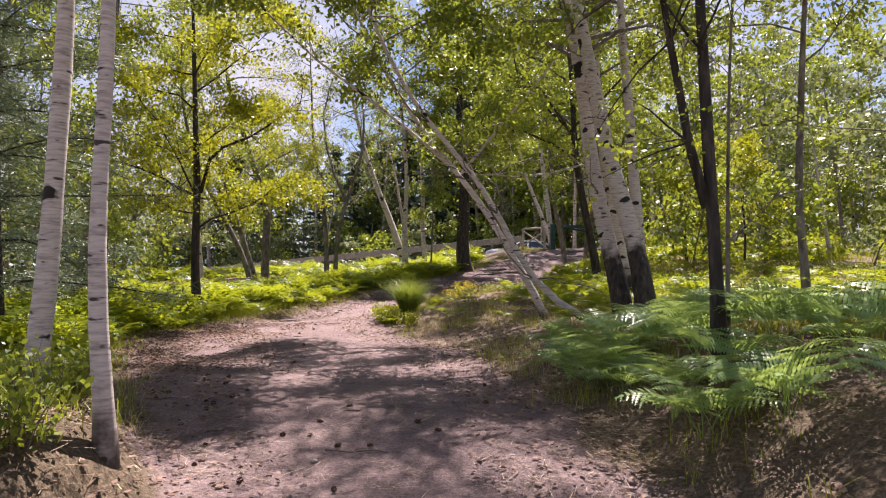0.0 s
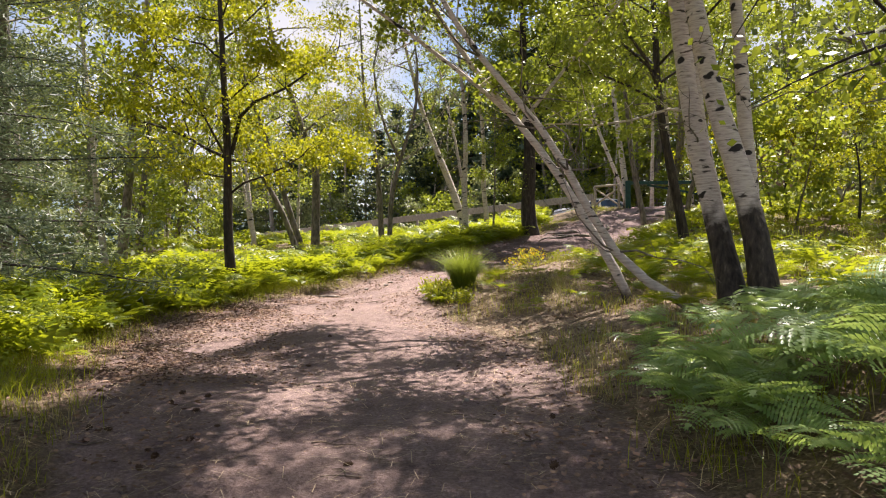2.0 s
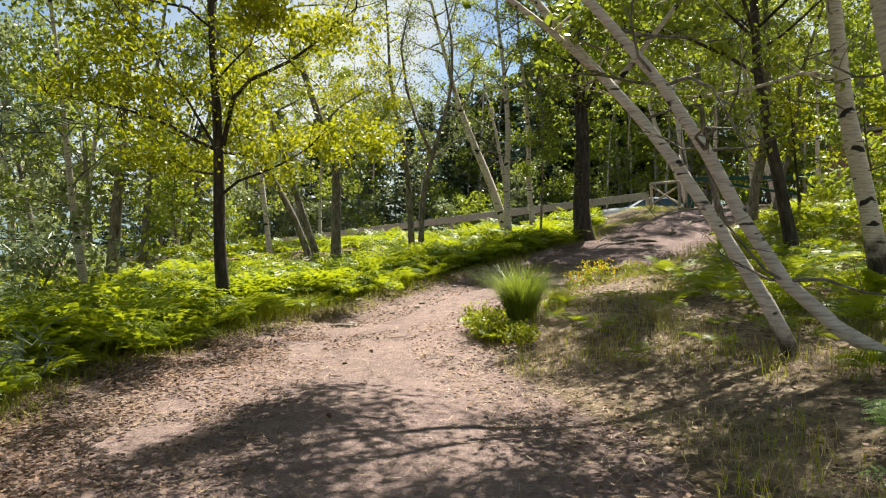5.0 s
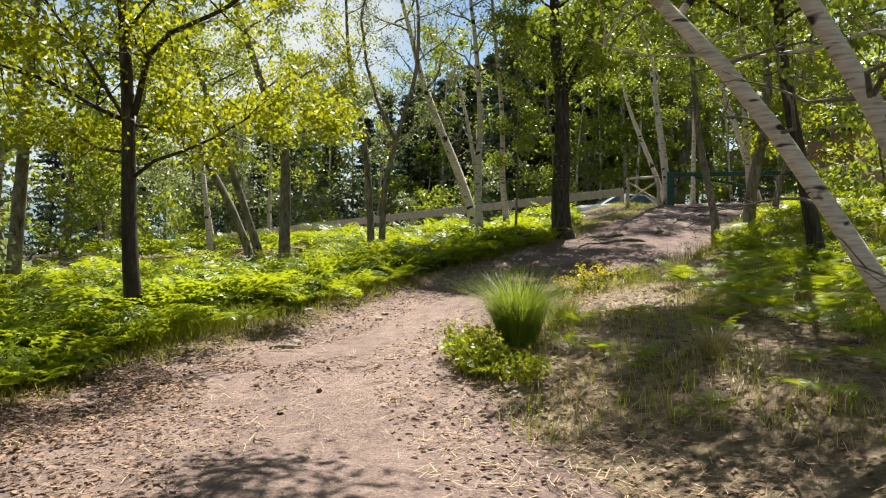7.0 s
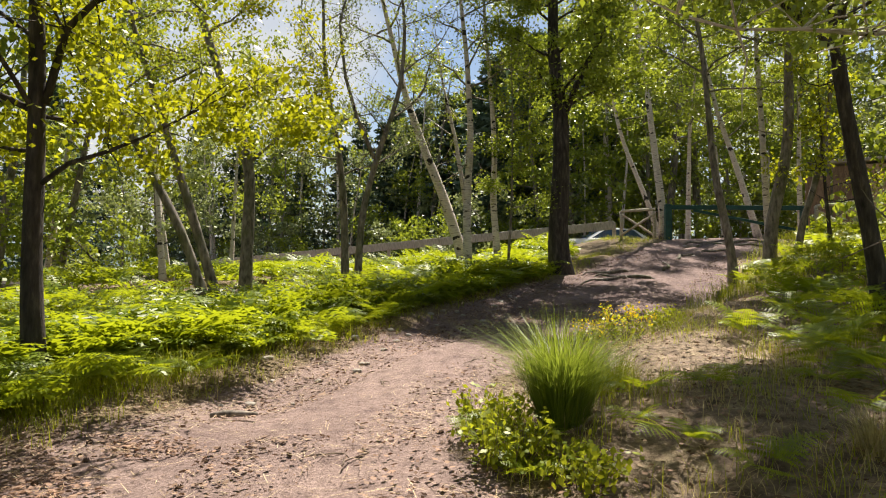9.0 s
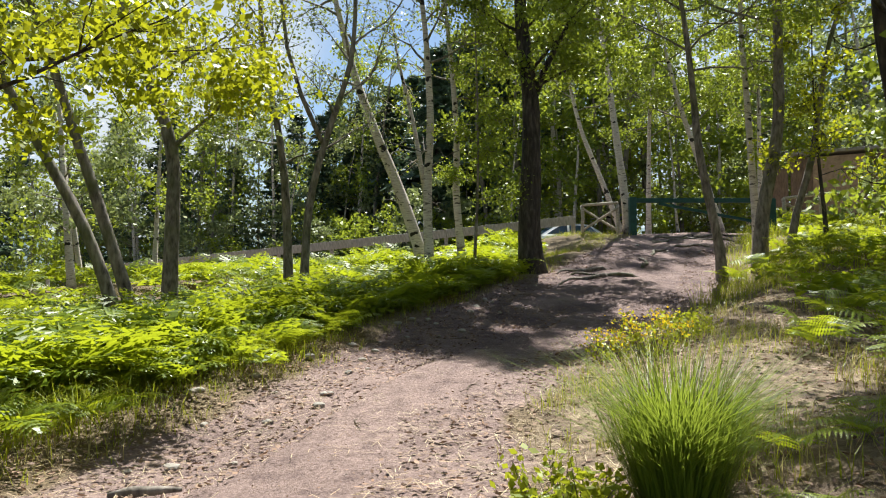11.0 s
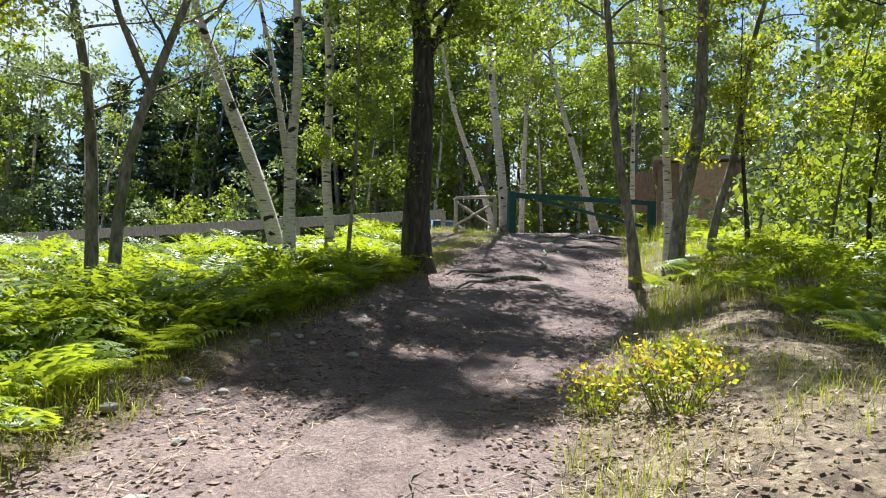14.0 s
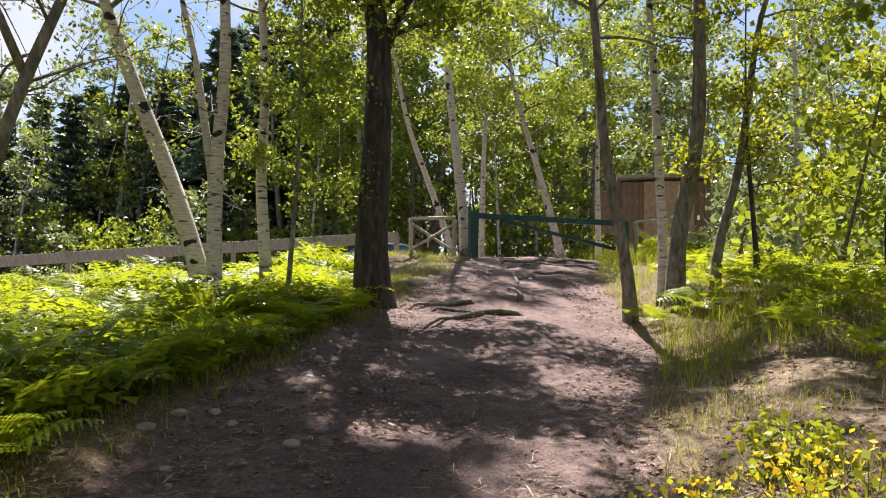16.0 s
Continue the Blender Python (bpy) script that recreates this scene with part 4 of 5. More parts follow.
# ---- grass ----
def blades(rng, roots, height, width, lean=0.35, heading=None):
    """Curved grass blades at roots (n x 3): two quads each; returns corners."""
    n = len(roots)
    a = rng.uniform(0, 6.28, n) if heading is None else heading
    h = height * rng.uniform(0.5, 1.2, (n, 1))
    out = np.stack([np.cos(a), np.sin(a), np.zeros(n)], axis=1)
    side = np.stack([-np.sin(a), np.cos(a), np.zeros(n)], axis=1) * width
    up = np.array((0, 0, 1.0))
    bend = lean * rng.uniform(0.2, 1.6, (n, 1))
    p1 = roots + up * h * 0.55 + out * h * bend * 0.3
    p2 = roots + up * h * (1 - 0.25 * bend) + out * h * bend
    one = np.stack([roots - side, roots + side, p1 + side * 0.75, p1 - side * 0.75], axis=1)
    two = np.stack([p1 - side * 0.75, p1 + side * 0.75, p2 + side * 0.08, p2 - side * 0.08], axis=1)
    return np.concatenate([one, two])


def meadow(label, n, inside, mat, height, width, seed, lean=0.35, per=14, tuft=0.07):
    rng = np.random.default_rng(seed)
    roots = []
    while len(roots) < n:
        x, y = rng.uniform(-15, 18), rng.uniform(-2, 36)
        if inside(x, y, rng):
            for _ in range(per):
                u, v = x + rng.normal(0, tuft), y + rng.normal(0, tuft)
                roots.append((u, v, ground(u, v) - 0.02))
    tagged(new("grass", quads("grass", blades(rng, np.array(roots), height, width, lean), mat)), label, "grass", kind="stuff")


def left_verge(x, y, rng):
    d = table(y, LEFT) - x + 0.5 * noise.noise((x * 0.8, y * 0.8, 14))
    return y > 5 and 0.6 < d < 3.4 and not (x > 1.2 and y > 26) and rng.uniform() < (d * 0.5 if not 15.5 < y < 21.5 else 2.0) and rng.uniform() < 1.3 - d / 3.4


def left_edge(x, y, rng):
    d = table(y, LEFT) - x
    return y > 5 and 0.0 < d < 1.3 and rng.uniform() < 0.25 + d


def right_tall(x, y, rng):
    d = x - table(y, RIGHT)
    return (y > 21.5 and 0.15 < d < 5.0) or (x > 5 and d > 2 and y > 8)


def right_dry(x, y, rng):
    d = x - table(y, RIGHT)
    return 6 < y < 24 and 0.1 < d < 4.8 and noise.noise((x * 0.8, y * 0.8, 3)) > -0.05


def near_sides(x, y, rng):
    return y < 9 and (0.1 < table(y, LEFT) - x < 3.0 or 0.3 < x - table(y, RIGHT) < 4) and noise.noise((x, y, 7)) > 0.0


meadow("green grass among the bracken", 24000, left_verge, GRASS, 0.36, 0.004, 31, 0.9, 9, 0.14)
meadow("short green grass at the edge of the path", 9000, left_edge, GRASS, 0.2, 0.0032, 36, 0.8, 9, 0.08)
meadow("short dry grass at the edge of the path", 5000, left_edge, STRAW, 0.16, 0.003, 37, 0.9, 8, 0.08)
meadow("tall sunlit grass beside the rising path", 32000, right_tall, GRASS, 0.5, 0.004, 32, 0.5, 12, 0.1)
meadow("thin dry straw-coloured grass on bare ground", 11000, right_dry, STRAW, 0.2, 0.0028, 33, 0.8, 10, 0.1)
meadow("sparse green grass on dry ground", 6000, right_dry, GRASS, 0.24, 0.003, 34, 0.6, 10, 0.08)
meadow("short grass under the birches by the path", 6000, near_sides, GRASS, 0.22, 0.003, 35, 0.6, 10, 0.1)


def tussock(x, y, height, spread, n, label, mat, seed):
    rng = np.random.default_rng(seed)
    root = thing("grass_tussock", (x, y, ground(x, y)), label, "grass tussock")
    a, r = rng.uniform(0, 6.28, n), spread * np.sqrt(rng.uniform(0, 1, n))
    roots = np.stack([r * np.cos(a), r * np.sin(a), np.full(n, -0.03)], axis=1)
    for k in range(3):
        part("rush_clump", quads("rush_clump", blades(rng, roots[k::3], height, 0.0035, 0.6, a[k::3] + rng.normal(0, 0.5, len(a[k::3]))), mat), root)


tussock(-0.73, 14.67, 0.8, 0.17, 1700, "dense round tussock of green rushes on a hump", RUSH, 41)
tussock(-0.2, 15.4, 0.35, 0.15, 400, "small tuft of green grass beside the tussock", GRASS, 42)
tussock(0.9, 13.6, 0.3, 0.12, 250, "small tuft of drying grass on bare ground", STRAW, 43)


def herb(x, y, height, spread, stems, label, leaf, seed, flowers=0, category="plant", name="low_plant", lush=4):
    """A bushy low plant: thin stems, small leaves, and flower heads where it has them."""
    rng = np.random.default_rng(seed)
    root = thing(name, (x, y, ground(x, y) - 0.02), label, category)
    s, spots, heads = Soup(), [], []
    for _ in range(stems):
        a, r = rng.uniform(0, 6.28), spread * math.sqrt(rng.uniform())
        q = limb_points(rng, (r * 0.5 * math.cos(a), r * 0.5 * math.sin(a), 0), (math.cos(a) * 0.4, math.sin(a) * 0.4, 1), height * rng.uniform(0.6, 1.1), 4, 0.02, 0.12)
        s.tube(q, [0.004, 0.0035, 0.003, 0.002, 0.0015], 3, False)
        spots += [tuple(p) for p in q[1:]] * lush
        heads.append(tuple(q[-1]))
    tagged(part("greenery", s.mesh("greenery", TWIG), root), kind="stuff")
    tagged(part("foliage", quads("foliage", leaves(rng, np.array(spots), 0.055, 0.05), leaf), root), kind="stuff")
    if flowers:
        pick = np.array(heads)[rng.choice(len(heads), flowers)]
        tagged(part("blossom", quads("blossom", leaves(rng, pick, 0.036, 0.045), PETAL), root, "small yellow flowers"), kind="stuff")


herb(0.6, 18.65, 0.5, 0.3, 55, "yellow-flowering broom-like plant beside the path", GRASS, 51, 280, "flowering plant", "flowering_plant", 2)
herb(0.25, 19.05, 0.36, 0.22, 34, "small yellow-flowering plant beside a larger one", GRASS, 52, 200, "flowering plant", "flowering_plant", 2)
herb(-1.15, 14.1, 0.34, 0.3, 46, "low bright green leafy plant below the tussock", GRASS, 53)
herb(-1.2, 14.75, 0.34, 0.28, 40, "low bright green leafy plant at the path edge", GRASS, 54)
herb(-0.75, 13.8, 0.26, 0.3, 34, "low leafy plant on the dry hump", GRASS, 55)
herb(1.4, 19.6, 0.35, 0.35, 40, "low olive-green plant on dry ground", GRASS, 56)
herb(-2.6, 4.6, 0.45, 0.4, 60, "leafy undergrowth at the foot of a birch", BIRCH_LEAF, 57)
herb(-2.2, 3.4, 0.35, 0.4, 50, "leafy undergrowth beside the path", BIRCH_LEAF, 58)

# ---- gate, fences, road, car and hut ----
def beam(name, a, b, thick, mat, parent, label=""):
    """A squared timber from a to b in world metres, with eased edges."""
    a, b = Vector(a), Vector(b)
    d = b - a
    me = bevelled(name, (thick[0], thick[1], d.length), mat, min(thick) * 0.15)
    m = Matrix.Translation((a + b) / 2 - parent.location) @ d.to_track_quat("Z", "Y").to_matrix().to_4x4()
    return part(name, me, parent, label, m)


def pole(name, a, b, r, mat, parent, seed=0):
    a, b = Vector(a) - parent.location, Vector(b) - parent.location
    s = Soup()
    s.tube([a.lerp(b, i / 5) + Vector((0.01 * math.sin(i * 2 + seed), 0.01 * math.cos(i + seed), 0)) for i in range(6)], [r * (1 + 0.06 * math.sin(i * 1.7 + seed)) for i in range(6)], 9, wobble=0.05)
    return part(name, s.mesh(name, mat, True), parent)


gz = ground(5.31, 33.2)
gate = thing("barrier_gate", (5.31, 33.2, gz), "dark green wooden barrier gate across the path", "gate")
beam("post", (5.31, 33.2, gz - 0.2), (5.31, 33.2, 4.1), (0.22, 0.22), GREEN_PAINT, gate)
beam("post", (9.4, 32.3, ground(9.4, 32.3) - 0.2), (9.4, 32.3, 3.95), (0.2, 0.2), GREEN_PAINT, gate)
beam("top_bar", (5.42, 33.17, 3.99), (9.5, 32.27, 3.9), (0.12, 0.15), GREEN_PAINT, gate)
beam("brace", (6.1, 33.02, 3.88), (9.15, 32.35, 3.2), (0.09, 0.09), GREEN_PAINT, gate)


def cross_fence(ends, height, label):
    (ax, ay), (bx, by) = ends
    za, zb = ground(ax, ay), ground(bx, by)
    root = thing("cross_fence", (ax, ay, za), label, "fence", "log fences beside the gate")
    pole("post", (ax, ay, za - 0.15), (ax, ay, za + height), 0.06, PALE_WOOD, root, 1)
    pole("post", (bx, by, zb - 0.15), (bx, by, zb + height), 0.06, PALE_WOOD, root, 2)
    pole("top_rail", (ax, ay, za + height), (bx, by, zb + height + 0.06), 0.05, PALE_WOOD, root, 3)
    pole("brace", (ax, ay - 0.06, za + 0.15), (bx, by - 0.06, zb + height - 0.1), 0.04, PALE_WOOD, root, 4)
    pole("brace", (ax, ay + 0.06, za + height - 0.1), (bx, by + 0.06, zb + 0.15), 0.04, PALE_WOOD, root, 5)


cross_fence(((4.05, 34.6), (5.0, 33.75)), 1.0, "pale weathered log fence with crossed braces beside the gate")
cross_fence(((9.8, 32.3), (11.3, 32.8)), 1.0, "pale weathered log fence past the gate end")

road_dir = Vector((math.cos(radians(160)), math.sin(radians(160)), -0.079))
rail = thing("roadside_rail", (4.1, 36.0, ground(4.1, 36.0)), "long grey timber roadside rail behind the trees", "guard rail")
for i in range(20):
    a = Vector((4.1, 36.0, 3.56)) + road_dir * (2.4 * i)
    b = a + road_dir * 2.39
    beam("rail", a, b, (0.09, 0.32), RAIL_GREY, rail)
    beam("post", (a.x, a.y + 0.09, ground(a.x, a.y) - 0.3), (a.x, a.y + 0.09, a.z + 0.1), (0.13, 0.13), RAIL_GREY, rail)


def build_road():
    side = Vector((0.34, 0.94, 0)).normalized()
    s = Soup()
    rows = []
    for i in range(-2, 50):
        c = Vector((4.1, 36.0, 0)) + Vector((road_dir.x, road_dir.y, 0)) * (i * 1.5) + side * 4.2
        rows.append([(p.x, p.y, ground(p.x, p.y) + 0.05) for p in (c + side * w for w in (-2.8, -1.4, 0, 1.4, 2.8))])
    for r in rows:
        s.v += r
    for i in range(len(rows) - 1):
        for k in range(4):
            s.f.append((i * 5 + k, i * 5 + k + 1, (i + 1) * 5 + k + 1, (i + 1) * 5 + k))
    tagged(new("road", s.mesh("road", ASPHALT, True)), "grey asphalt road behind the rail", "road", kind="structure")


build_road()


def build_car(x, y, turn):
    root = thing("car", (x, y, ground(x, y) + 0.05), "parked white car beyond the gate, seen past the fence", "car")
    root.rotation_euler = (0, 0, radians(turn))

    def hull(name, outline, half, mat, inset=0.0, edge=0.05):
        bm = bmesh.new()
        a = [bm.verts.new((px, -half + (inset if pz > 0.95 else 0), pz)) for px, pz in outline]
        b = [bm.verts.new((px, half - (inset if pz > 0.95 else 0), pz)) for px, pz in outline]
        bm.faces.new(a)
        bm.faces.new(b[::-1])
        for i in range(len(a)):
            j = (i + 1) % len(a)
            bm.faces.new((a[j], a[i], b[i], b[j]))
        bmesh.ops.recalc_face_normals(bm, faces=bm.faces)
        bmesh.ops.bevel(bm, geom=bm.edges[:], offset=edge, segments=2, affect="EDGES")
        me = bpy.data.meshes.new(name)
        bm.to_mesh(me)
        bm.free()
        me.materials.append(mat)
        me.shade_smooth()
        return part(name, me, root)

    hull("body", ((-2.1, 0.25), (-2.12, 0.75), (-1.95, 0.92), (-1.0, 0.98), (-0.2, 1.42), (0.2, 1.47), (1.2, 1.42), (1.95, 0.98), (2.1, 0.8), (2.1, 0.25)), 0.86, CAR_PAINT, 0.14)
    for s in (-1, 1):
        w = Soup()
        y1, y2 = s * 0.845, s * 0.775
        w.add([(-0.82, y1, 0.99), (0.15, y1, 0.99), (0.15, y2, 1.38), (-0.18, y2, 1.36)], [(0, 1, 2, 3)])
        part("side_window", w.mesh("side_window", GLASS), root)
        w = Soup()
        w.add([(0.25, y1, 0.99), (1.6, y1, 0.99), (1.15, y2, 1.36), (0.25, y2, 1.38)], [(0, 1, 2, 3)])
        part("side_window", w.mesh("side_window", GLASS), root)
    w = Soup()
    w.add([(-0.97, -0.68, 1.01), (-0.97, 0.68, 1.01), (-0.22, 0.62, 1.42), (-0.22, -0.62, 1.42)], [(0, 1, 2, 3)])
    part("windscreen", w.mesh("windscreen", GLASS), root)
    for px in (-1.3, 1.3):
        for s in (-1, 1):
            t = Soup()
            t.tube([(px, s * 0.66, 0.31), (px, s * 0.7, 0.31), (px, s * 0.86, 0.31), (px, s * 0.88, 0.31)], [0.27, 0.31, 0.31, 0.27], 20)
            wheel = part("wheel", t.mesh("wheel", TYRE, False), root)
            r = Soup()
            r.tube([(px, s * 0.87, 0.31), (px, s * 0.895, 0.31)], [0.19, 0.17], 16)
            part("rim", r.mesh("rim", CHROME), wheel)
    for s in (-1, 1):
        part("headlight", bevelled("headlight", (0.1, 0.36, 0.16), LAMP, 0.03), root, "", pose(-2.07, s * 0.58, 0.72))


build_car(4.75, 41.6, 8)


def build_hut(x, y, turn):
    """A small board hut with a painted front panel."""
    z = ground(x, y)
    root = thing("wooden_hut", (x, y, z), "small brown board hut with a painted front panel under the trees", "hut")
    root.rotation_euler = (0, 0, radians(turn))
    w, d, h = 3.0, 2.2, 3.3
    for i in range(15):
        for yy in (-d / 2, d / 2):
            part("board", bevelled("board", (0.192, 0.04, h), BROWN_WOOD, 0.008), root, "", pose(-w / 2 + 0.1 + i * 0.2, yy + 0.006 * (i % 2), h / 2))
    for i in range(11):
        for xx in (-w / 2, w / 2):
            part("board", bevelled("board", (0.04, 0.192, h), BROWN_WOOD, 0.008), root, "", pose(xx + 0.006 * (i % 2), -d / 2 + 0.1 + i * 0.2, h / 2))
    roof = bevelled("roof", (w + 0.4, d + 0.5, 0.12), ROOFING, 0.02)
    part("roof", roof, root, "flat pale felt roof", pose(0, 0, h + 0.08, -4, 0, 0))
    part("panel", bevelled("panel", (1.7, 0.05, 2.2), CARVED, 0.01), root, "reddish painted panel with dark curved lines", pose(0.1, -d / 2 - 0.06, 2.2))
    panel = root.children[-1]
    for cx, cz, r, a0, a1 in ((-0.25, 0.35, 0.3, 20, 160), (-0.25, 0.35, 0.24, 200, 340), (-0.25, 0.36, 0.09, 0, 350), (-0.25, 0.5, 0.42, 30, 140), (0.25, -0.2, 0.35, 100, 290), (0.1, -0.55, 0.3, 190, 350)):
        s = Soup()
        line = [(cx + r * math.cos(radians(a)), -0.03, cz + r * 0.7 * math.sin(radians(a))) for a in np.linspace(a0, a1, 14)]
        s.tube(line, [0.022] * 14, 5)
        part("painted_line", s.mesh("painted_line", INK), panel)
    part("side_panel", bevelled("side_panel", (0.9, 0.05, 1.5), BROWN_WOOD, 0.01), root, "plain brown side board", pose(-2.05, -d / 2, 2.2))
    part("prop", bevelled("prop", (0.1, 0.1, 2.0), BROWN_WOOD, 0.01), root, "", pose(-2.4, -d / 2 + 0.08, 1.0))


build_hut(14.8, 37.4, -33)

# ---- far hills ----
def build_hills():
    s, n = Soup(), 72
    for k in range(n + 1):
        a = 2 * math.pi * k / n
        h = 26 + 16 * noise.noise((math.cos(a) * 2.2, math.sin(a) * 2.2, 1)) + 5 * noise.noise((math.cos(a) * 9, math.sin(a) * 9, 3))
        for r, z in ((320, -4), (400, h * 0.45), (480, h), (620, h * 0.9)):
            s.v.append((r * math.cos(a), r * math.sin(a), z))
    for k in range(n):
        for j in range(3):
            s.f.append((k * 4 + j, k * 4 + 4 + j, k * 4 + 5 + j, k * 4 + 1 + j))
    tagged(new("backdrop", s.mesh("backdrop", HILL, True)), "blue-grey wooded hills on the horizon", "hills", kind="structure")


build_hills()

# ---- litter on the ground ----
def scatter_litter(label, n, inside, size, seed):
    rng = np.random.default_rng(seed)
    spots = []
    while len(spots) < n:
        x, y = rng.uniform(-7, 6), rng.uniform(0, 30)
        if inside(x, y, rng):
            spots.append((x, y, ground(x, y) + 0.03))
    c = leaves(rng, np.array(spots), size, 0.004, 0.0)
    mid = c.mean(axis=1, keepdims=True)
    flat = c - mid
    flat[:, :, 2] *= 0.35
    tagged(new("leaf_litter", quads("leaf_litter", mid + flat, LITTER)), label, "leaf litter", kind="stuff")


def verge_litter(x, y, rng):
    d = max(x - table(y, RIGHT), table(y, LEFT) - x)
    if 15.5 < y < 23 and table(y, LEFT) - 0.5 < x < table(y, LIP):
        return True
    if 7 < y < 23 and x > table(y, RIGHT):
        return d < 5 and rng.uniform() < 0.8
    return -0.9 < d < 2.5 and rng.uniform() < math.exp(-abs(d) * 0.7)


scatter_litter("brown dead leaves and needles along the path edges", 34000, verge_litter, 0.06, 61)
scatter_litter("fine brown litter strewn over the path", 7000, lambda x, y, rng: table(y, LEFT) < x < table(y, RIGHT), 0.026, 62)

scatter_litter("drift of dark red-brown dead leaves along the left of the path", 11000, lambda x, y, rng: 8.0 < y < 15.0 and table(y, LEFT) - 0.4 < x < table(y, LEFT) + 2.2 and rng.uniform() < 1.0 - (x - table(y, LEFT)) / 2.4 and noise.noise((x * 1.3, y * 1.3, 31)) > -0.2, 0.055, 64)

item_rng = np.random.default_rng(77)
for i in range(70):
    y = item_rng.uniform(2.0, 24)
    x = item_rng.uniform(table(y, LEFT) - 0.2, table(y, RIGHT) + 1.2)
    length = item_rng.uniform(0.12, 0.5)
    a = item_rng.uniform(0, 6.28)
    tw = Soup()
    line = [Vector((length * (k / 5 - 0.5), 0.03 * math.sin(k * 1.3 + i), 0.005 * math.sin(k * 2))) for k in range(6)]
    tw.tube(line, [0.007, 0.0065, 0.006, 0.005, 0.004, 0.0025], 5)
    tw.tube([line[2], line[2] + Vector((0.06, 0.07, 0.01)), line[2] + Vector((0.1, 0.1, 0.0))], [0.004, 0.003, 0.002], 4)
    ob = new("fallen_twig", tw.mesh("fallen_twig", TWIG, True))
    ob.matrix_world = pose(x, y, ground(x, y) + 0.012, 0, 0, math.degrees(a))
    tagged(ob, "thin grey fallen twig lying on the earth path", "twig", "fallen twigs")


def cone_mesh():
    s = Soup()
    s.tube([(0, 0, -0.03), (0, 0, 0.0), (0, 0, 0.03), (0, 0, 0.045)], [0.008, 0.02, 0.014, 0.003], 7)
    for k in range(34):
        z = -0.028 + k * 0.002
        r = 0.024 * math.sin(min(1, (k + 5) / 24) * 2.4) + 0.006
        a = k * 2.4
        c, t = Vector((math.cos(a), math.sin(a), 0)), Vector((-math.sin(a), math.cos(a), 0))
        p = Vector((0, 0, z))
        s.add([p + c * r * 0.4 - t * 0.005, p + c * r * 0.4 + t * 0.005, p + c * r * 1.15 + t * 0.006 + Vector((0, 0, 0.008)), p + c * r * 1.15 - t * 0.006 + Vector((0, 0, 0.008))], [(0, 1, 2, 3)])
    return s.mesh("pine_cone", CONE)


cone = cone_mesh()
for i in range(60):
    y = item_rng.uniform(4.0, 15)
    x = table(y, LEFT) + abs(item_rng.normal(0, 0.9)) if i < 48 else item_rng.uniform(table(y, LEFT), table(y, RIGHT))
    ob = new("pine_cone", cone)
    ob.matrix_world = pose(x, y, ground(x, y) + 0.016, 85, item_rng.uniform(-20, 20), item_rng.uniform(0, 360)) @ Matrix.Scale(item_rng.uniform(0.5, 0.8), 4)
    tagged(ob, "small brown pine cone lying on the path", "pine cone", "pine cones")


for i, (x, y, a, length) in enumerate(((6.2, 32.0, 20, 1.8), (6.9, 31.2, -15, 1.6), (5.6, 31.0, 35, 1.3), (7.6, 32.2, 10, 1.9), (4.6, 29.2, 50, 1.2), (2.2, 25.9, 160, 1.5), (1.9, 26.6, 190, 1.3), (1.6, 25.4, 215, 1.6), (3.6, 27.4, 75, 1.1), (5.9, 29.8, -30, 1.2))):
    rs, way = Soup(), Vector((math.cos(radians(a)), math.sin(radians(a)), 0))
    side = Vector((-way.y, way.x, 0))
    line = []
    for k in range(10):
        q = Vector((x, y, 0)) + way * (length * (k / 9 - 0.5)) + side * (0.07 * math.sin(k * 0.9 + i))
        line.append((q.x - x, q.y - y, ground(q.x, q.y) - ground(x, y) + 0.05 + 0.025 * math.sin(k * 1.1 + i) - (0.09 if k in (0, 9) else 0)))
    rs.tube(line, [0.045 - 0.003 * k for k in range(10)], 8, wobble=0.1)
    ob = new("surface_root", rs.mesh("surface_root", GREY_BARK, True))
    ob.location = (x, y, ground(x, y))
    tagged(ob, "bare grey tree root across the worn path", "root", "roots across the path")


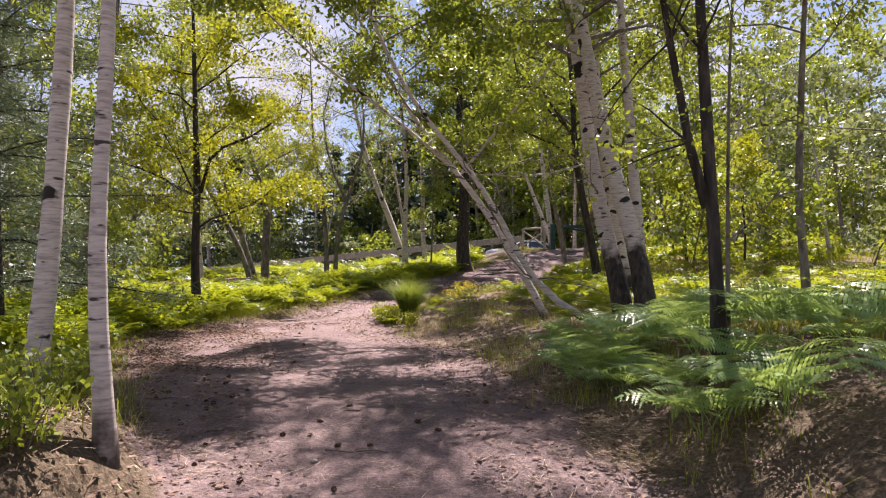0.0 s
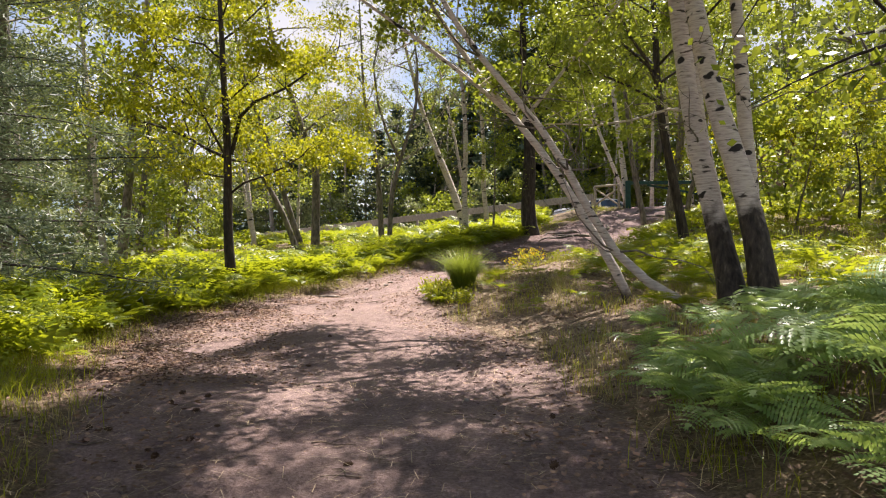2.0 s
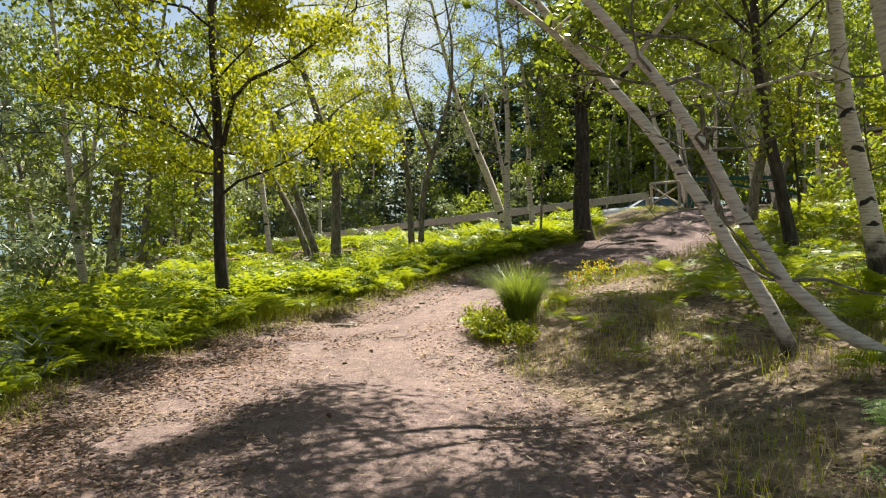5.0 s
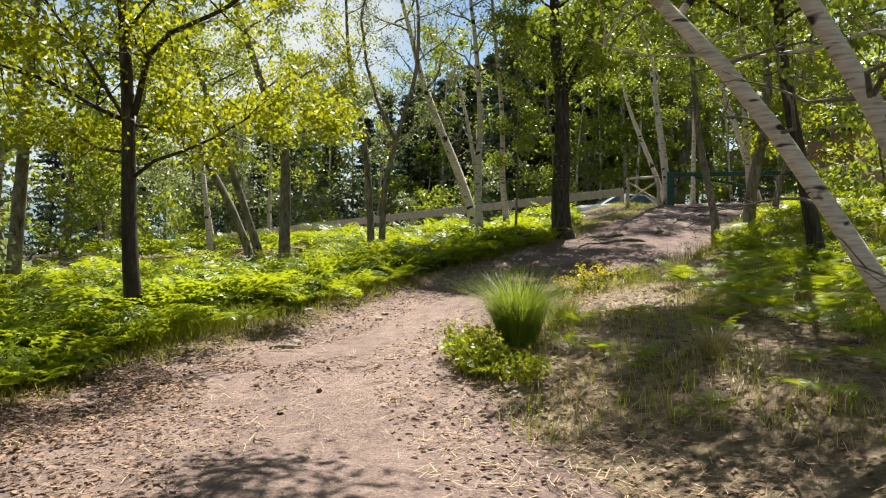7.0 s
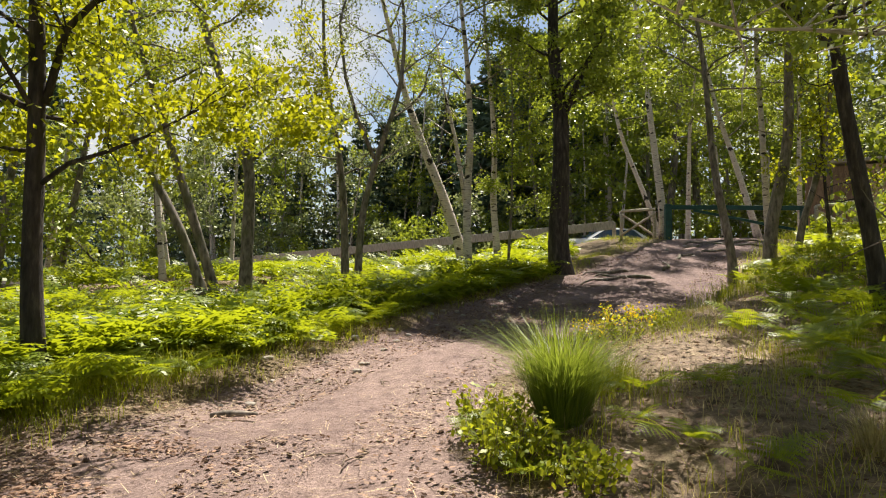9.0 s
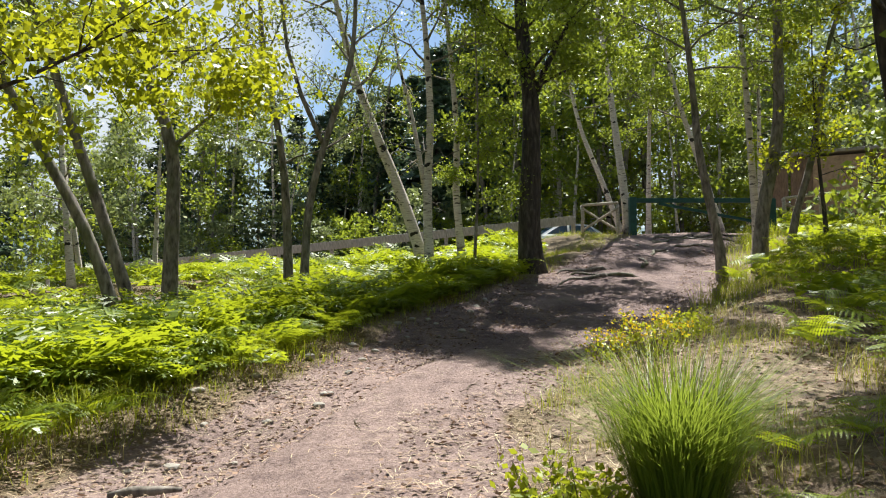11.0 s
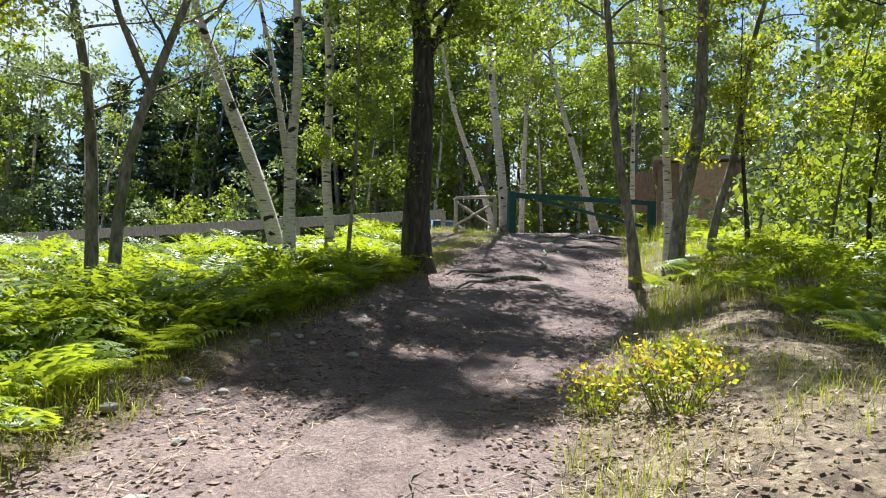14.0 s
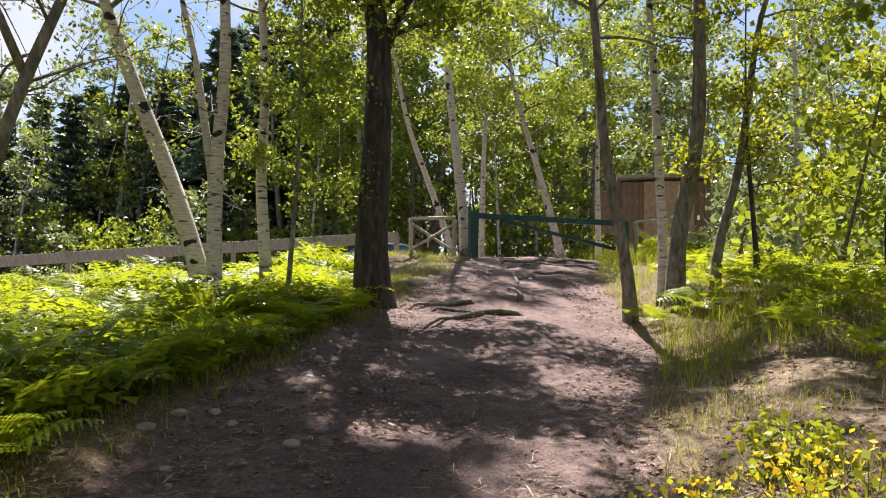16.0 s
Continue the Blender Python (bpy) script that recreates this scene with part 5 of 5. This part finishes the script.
def scatter_needles(n, seed):
    """Fallen needles and straws, thin and pale, lying over the earth."""
    rng = np.random.default_rng(seed)
    spots = []
    while len(spots) < n:
        x, y = rng.uniform(-6, 4), rng.uniform(0.5, 27)
        d = max(x - table(y, RIGHT), table(y, LEFT) - x)
        if d < 1.2 and (d > -0.8 or rng.uniform() < 0.45) and noise.noise((x * 0.9, y * 0.9, 21)) > -0.25:
            spots.append((x, y, ground(x, y) + rng.uniform(0.022, 0.04)))
    c = np.array(spots)
    a = rng.uniform(0, 6.28, n)
    along = np.stack([np.cos(a), np.sin(a), rng.uniform(-0.15, 0.15, n)], axis=1) * rng.uniform(0.03, 0.09, (n, 1))
    across = np.stack([-np.sin(a), np.cos(a), np.zeros(n)], axis=1) * 0.0022
    corners = np.stack([c - along - across, c + along - across, c + along + across, c - along + across], axis=1)
    tagged(new("fallen_needles", quads("fallen_needles", corners, NEEDLES)), "pale fallen pine needles and straws strewn on the earth", "needle litter", kind="stuff")


scatter_needles(14000, 63)


def stone_mesh(seed):
    bm = bmesh.new()
    bmesh.ops.create_icosphere(bm, subdivisions=2, radius=0.5)
    for v in bm.verts:
        k = 1 + 0.35 * noise.noise(v.co * 1.6 + Vector((seed * 3.7, 0, 0))) + 0.12 * noise.noise(v.co * 4 + Vector((seed, 5, 0)))
        v.co = Vector((v.co.x * k * 1.2, v.co.y * k, v.co.z * k * 0.6))
    me = bpy.data.meshes.new("stone")
    bm.to_mesh(me)
    bm.free()
    me.materials.append(STONE)
    return me


stones = [stone_mesh(k) for k in range(5)]
for i in range(80):
    if i < 44:
        y = item_rng.uniform(16.5, 25)
        x = table(y, LEFT) + item_rng.normal(0.15, 0.4)
    elif i < 60:
        y = item_rng.uniform(26, 33)
        x = item_rng.uniform(table(y, LEFT), table(y, RIGHT))
    else:
        y = item_rng.uniform(3, 16)
        x = item_rng.uniform(table(y, LEFT), table(y, RIGHT) + 0.8)
    k = item_rng.uniform(0.03, 0.13) if i < 60 else item_rng.uniform(0.02, 0.05)
    ob = new("stone", stones[i % 5])
    ob.matrix_world = pose(x, y, ground(x, y) + 0.01 + 0.12 * k, 0, 0, item_rng.uniform(0, 360)) @ Matrix.Scale(k, 4)
    tagged(ob, "small rough grey-brown stone half sunk in the path", "stone", "stones on the path")

# a weathered piece of wood at the path edge
log = Soup()
log.tube([(-0.22, 0, 0), (-0.1, 0.01, 0.012), (0.05, -0.005, 0.01), (0.2, 0.012, 0.0)], [0.022, 0.03, 0.028, 0.015], 9, wobble=0.15)
ob = new("fallen_branch", log.mesh("fallen_branch", GREY_BARK, True))
ob.matrix_world = pose(-3.55, 15.9, ground(-3.55, 15.9) + 0.035, 0, 0, 12)
tagged(ob, "short broken grey branch lying on the path edge", "branch")
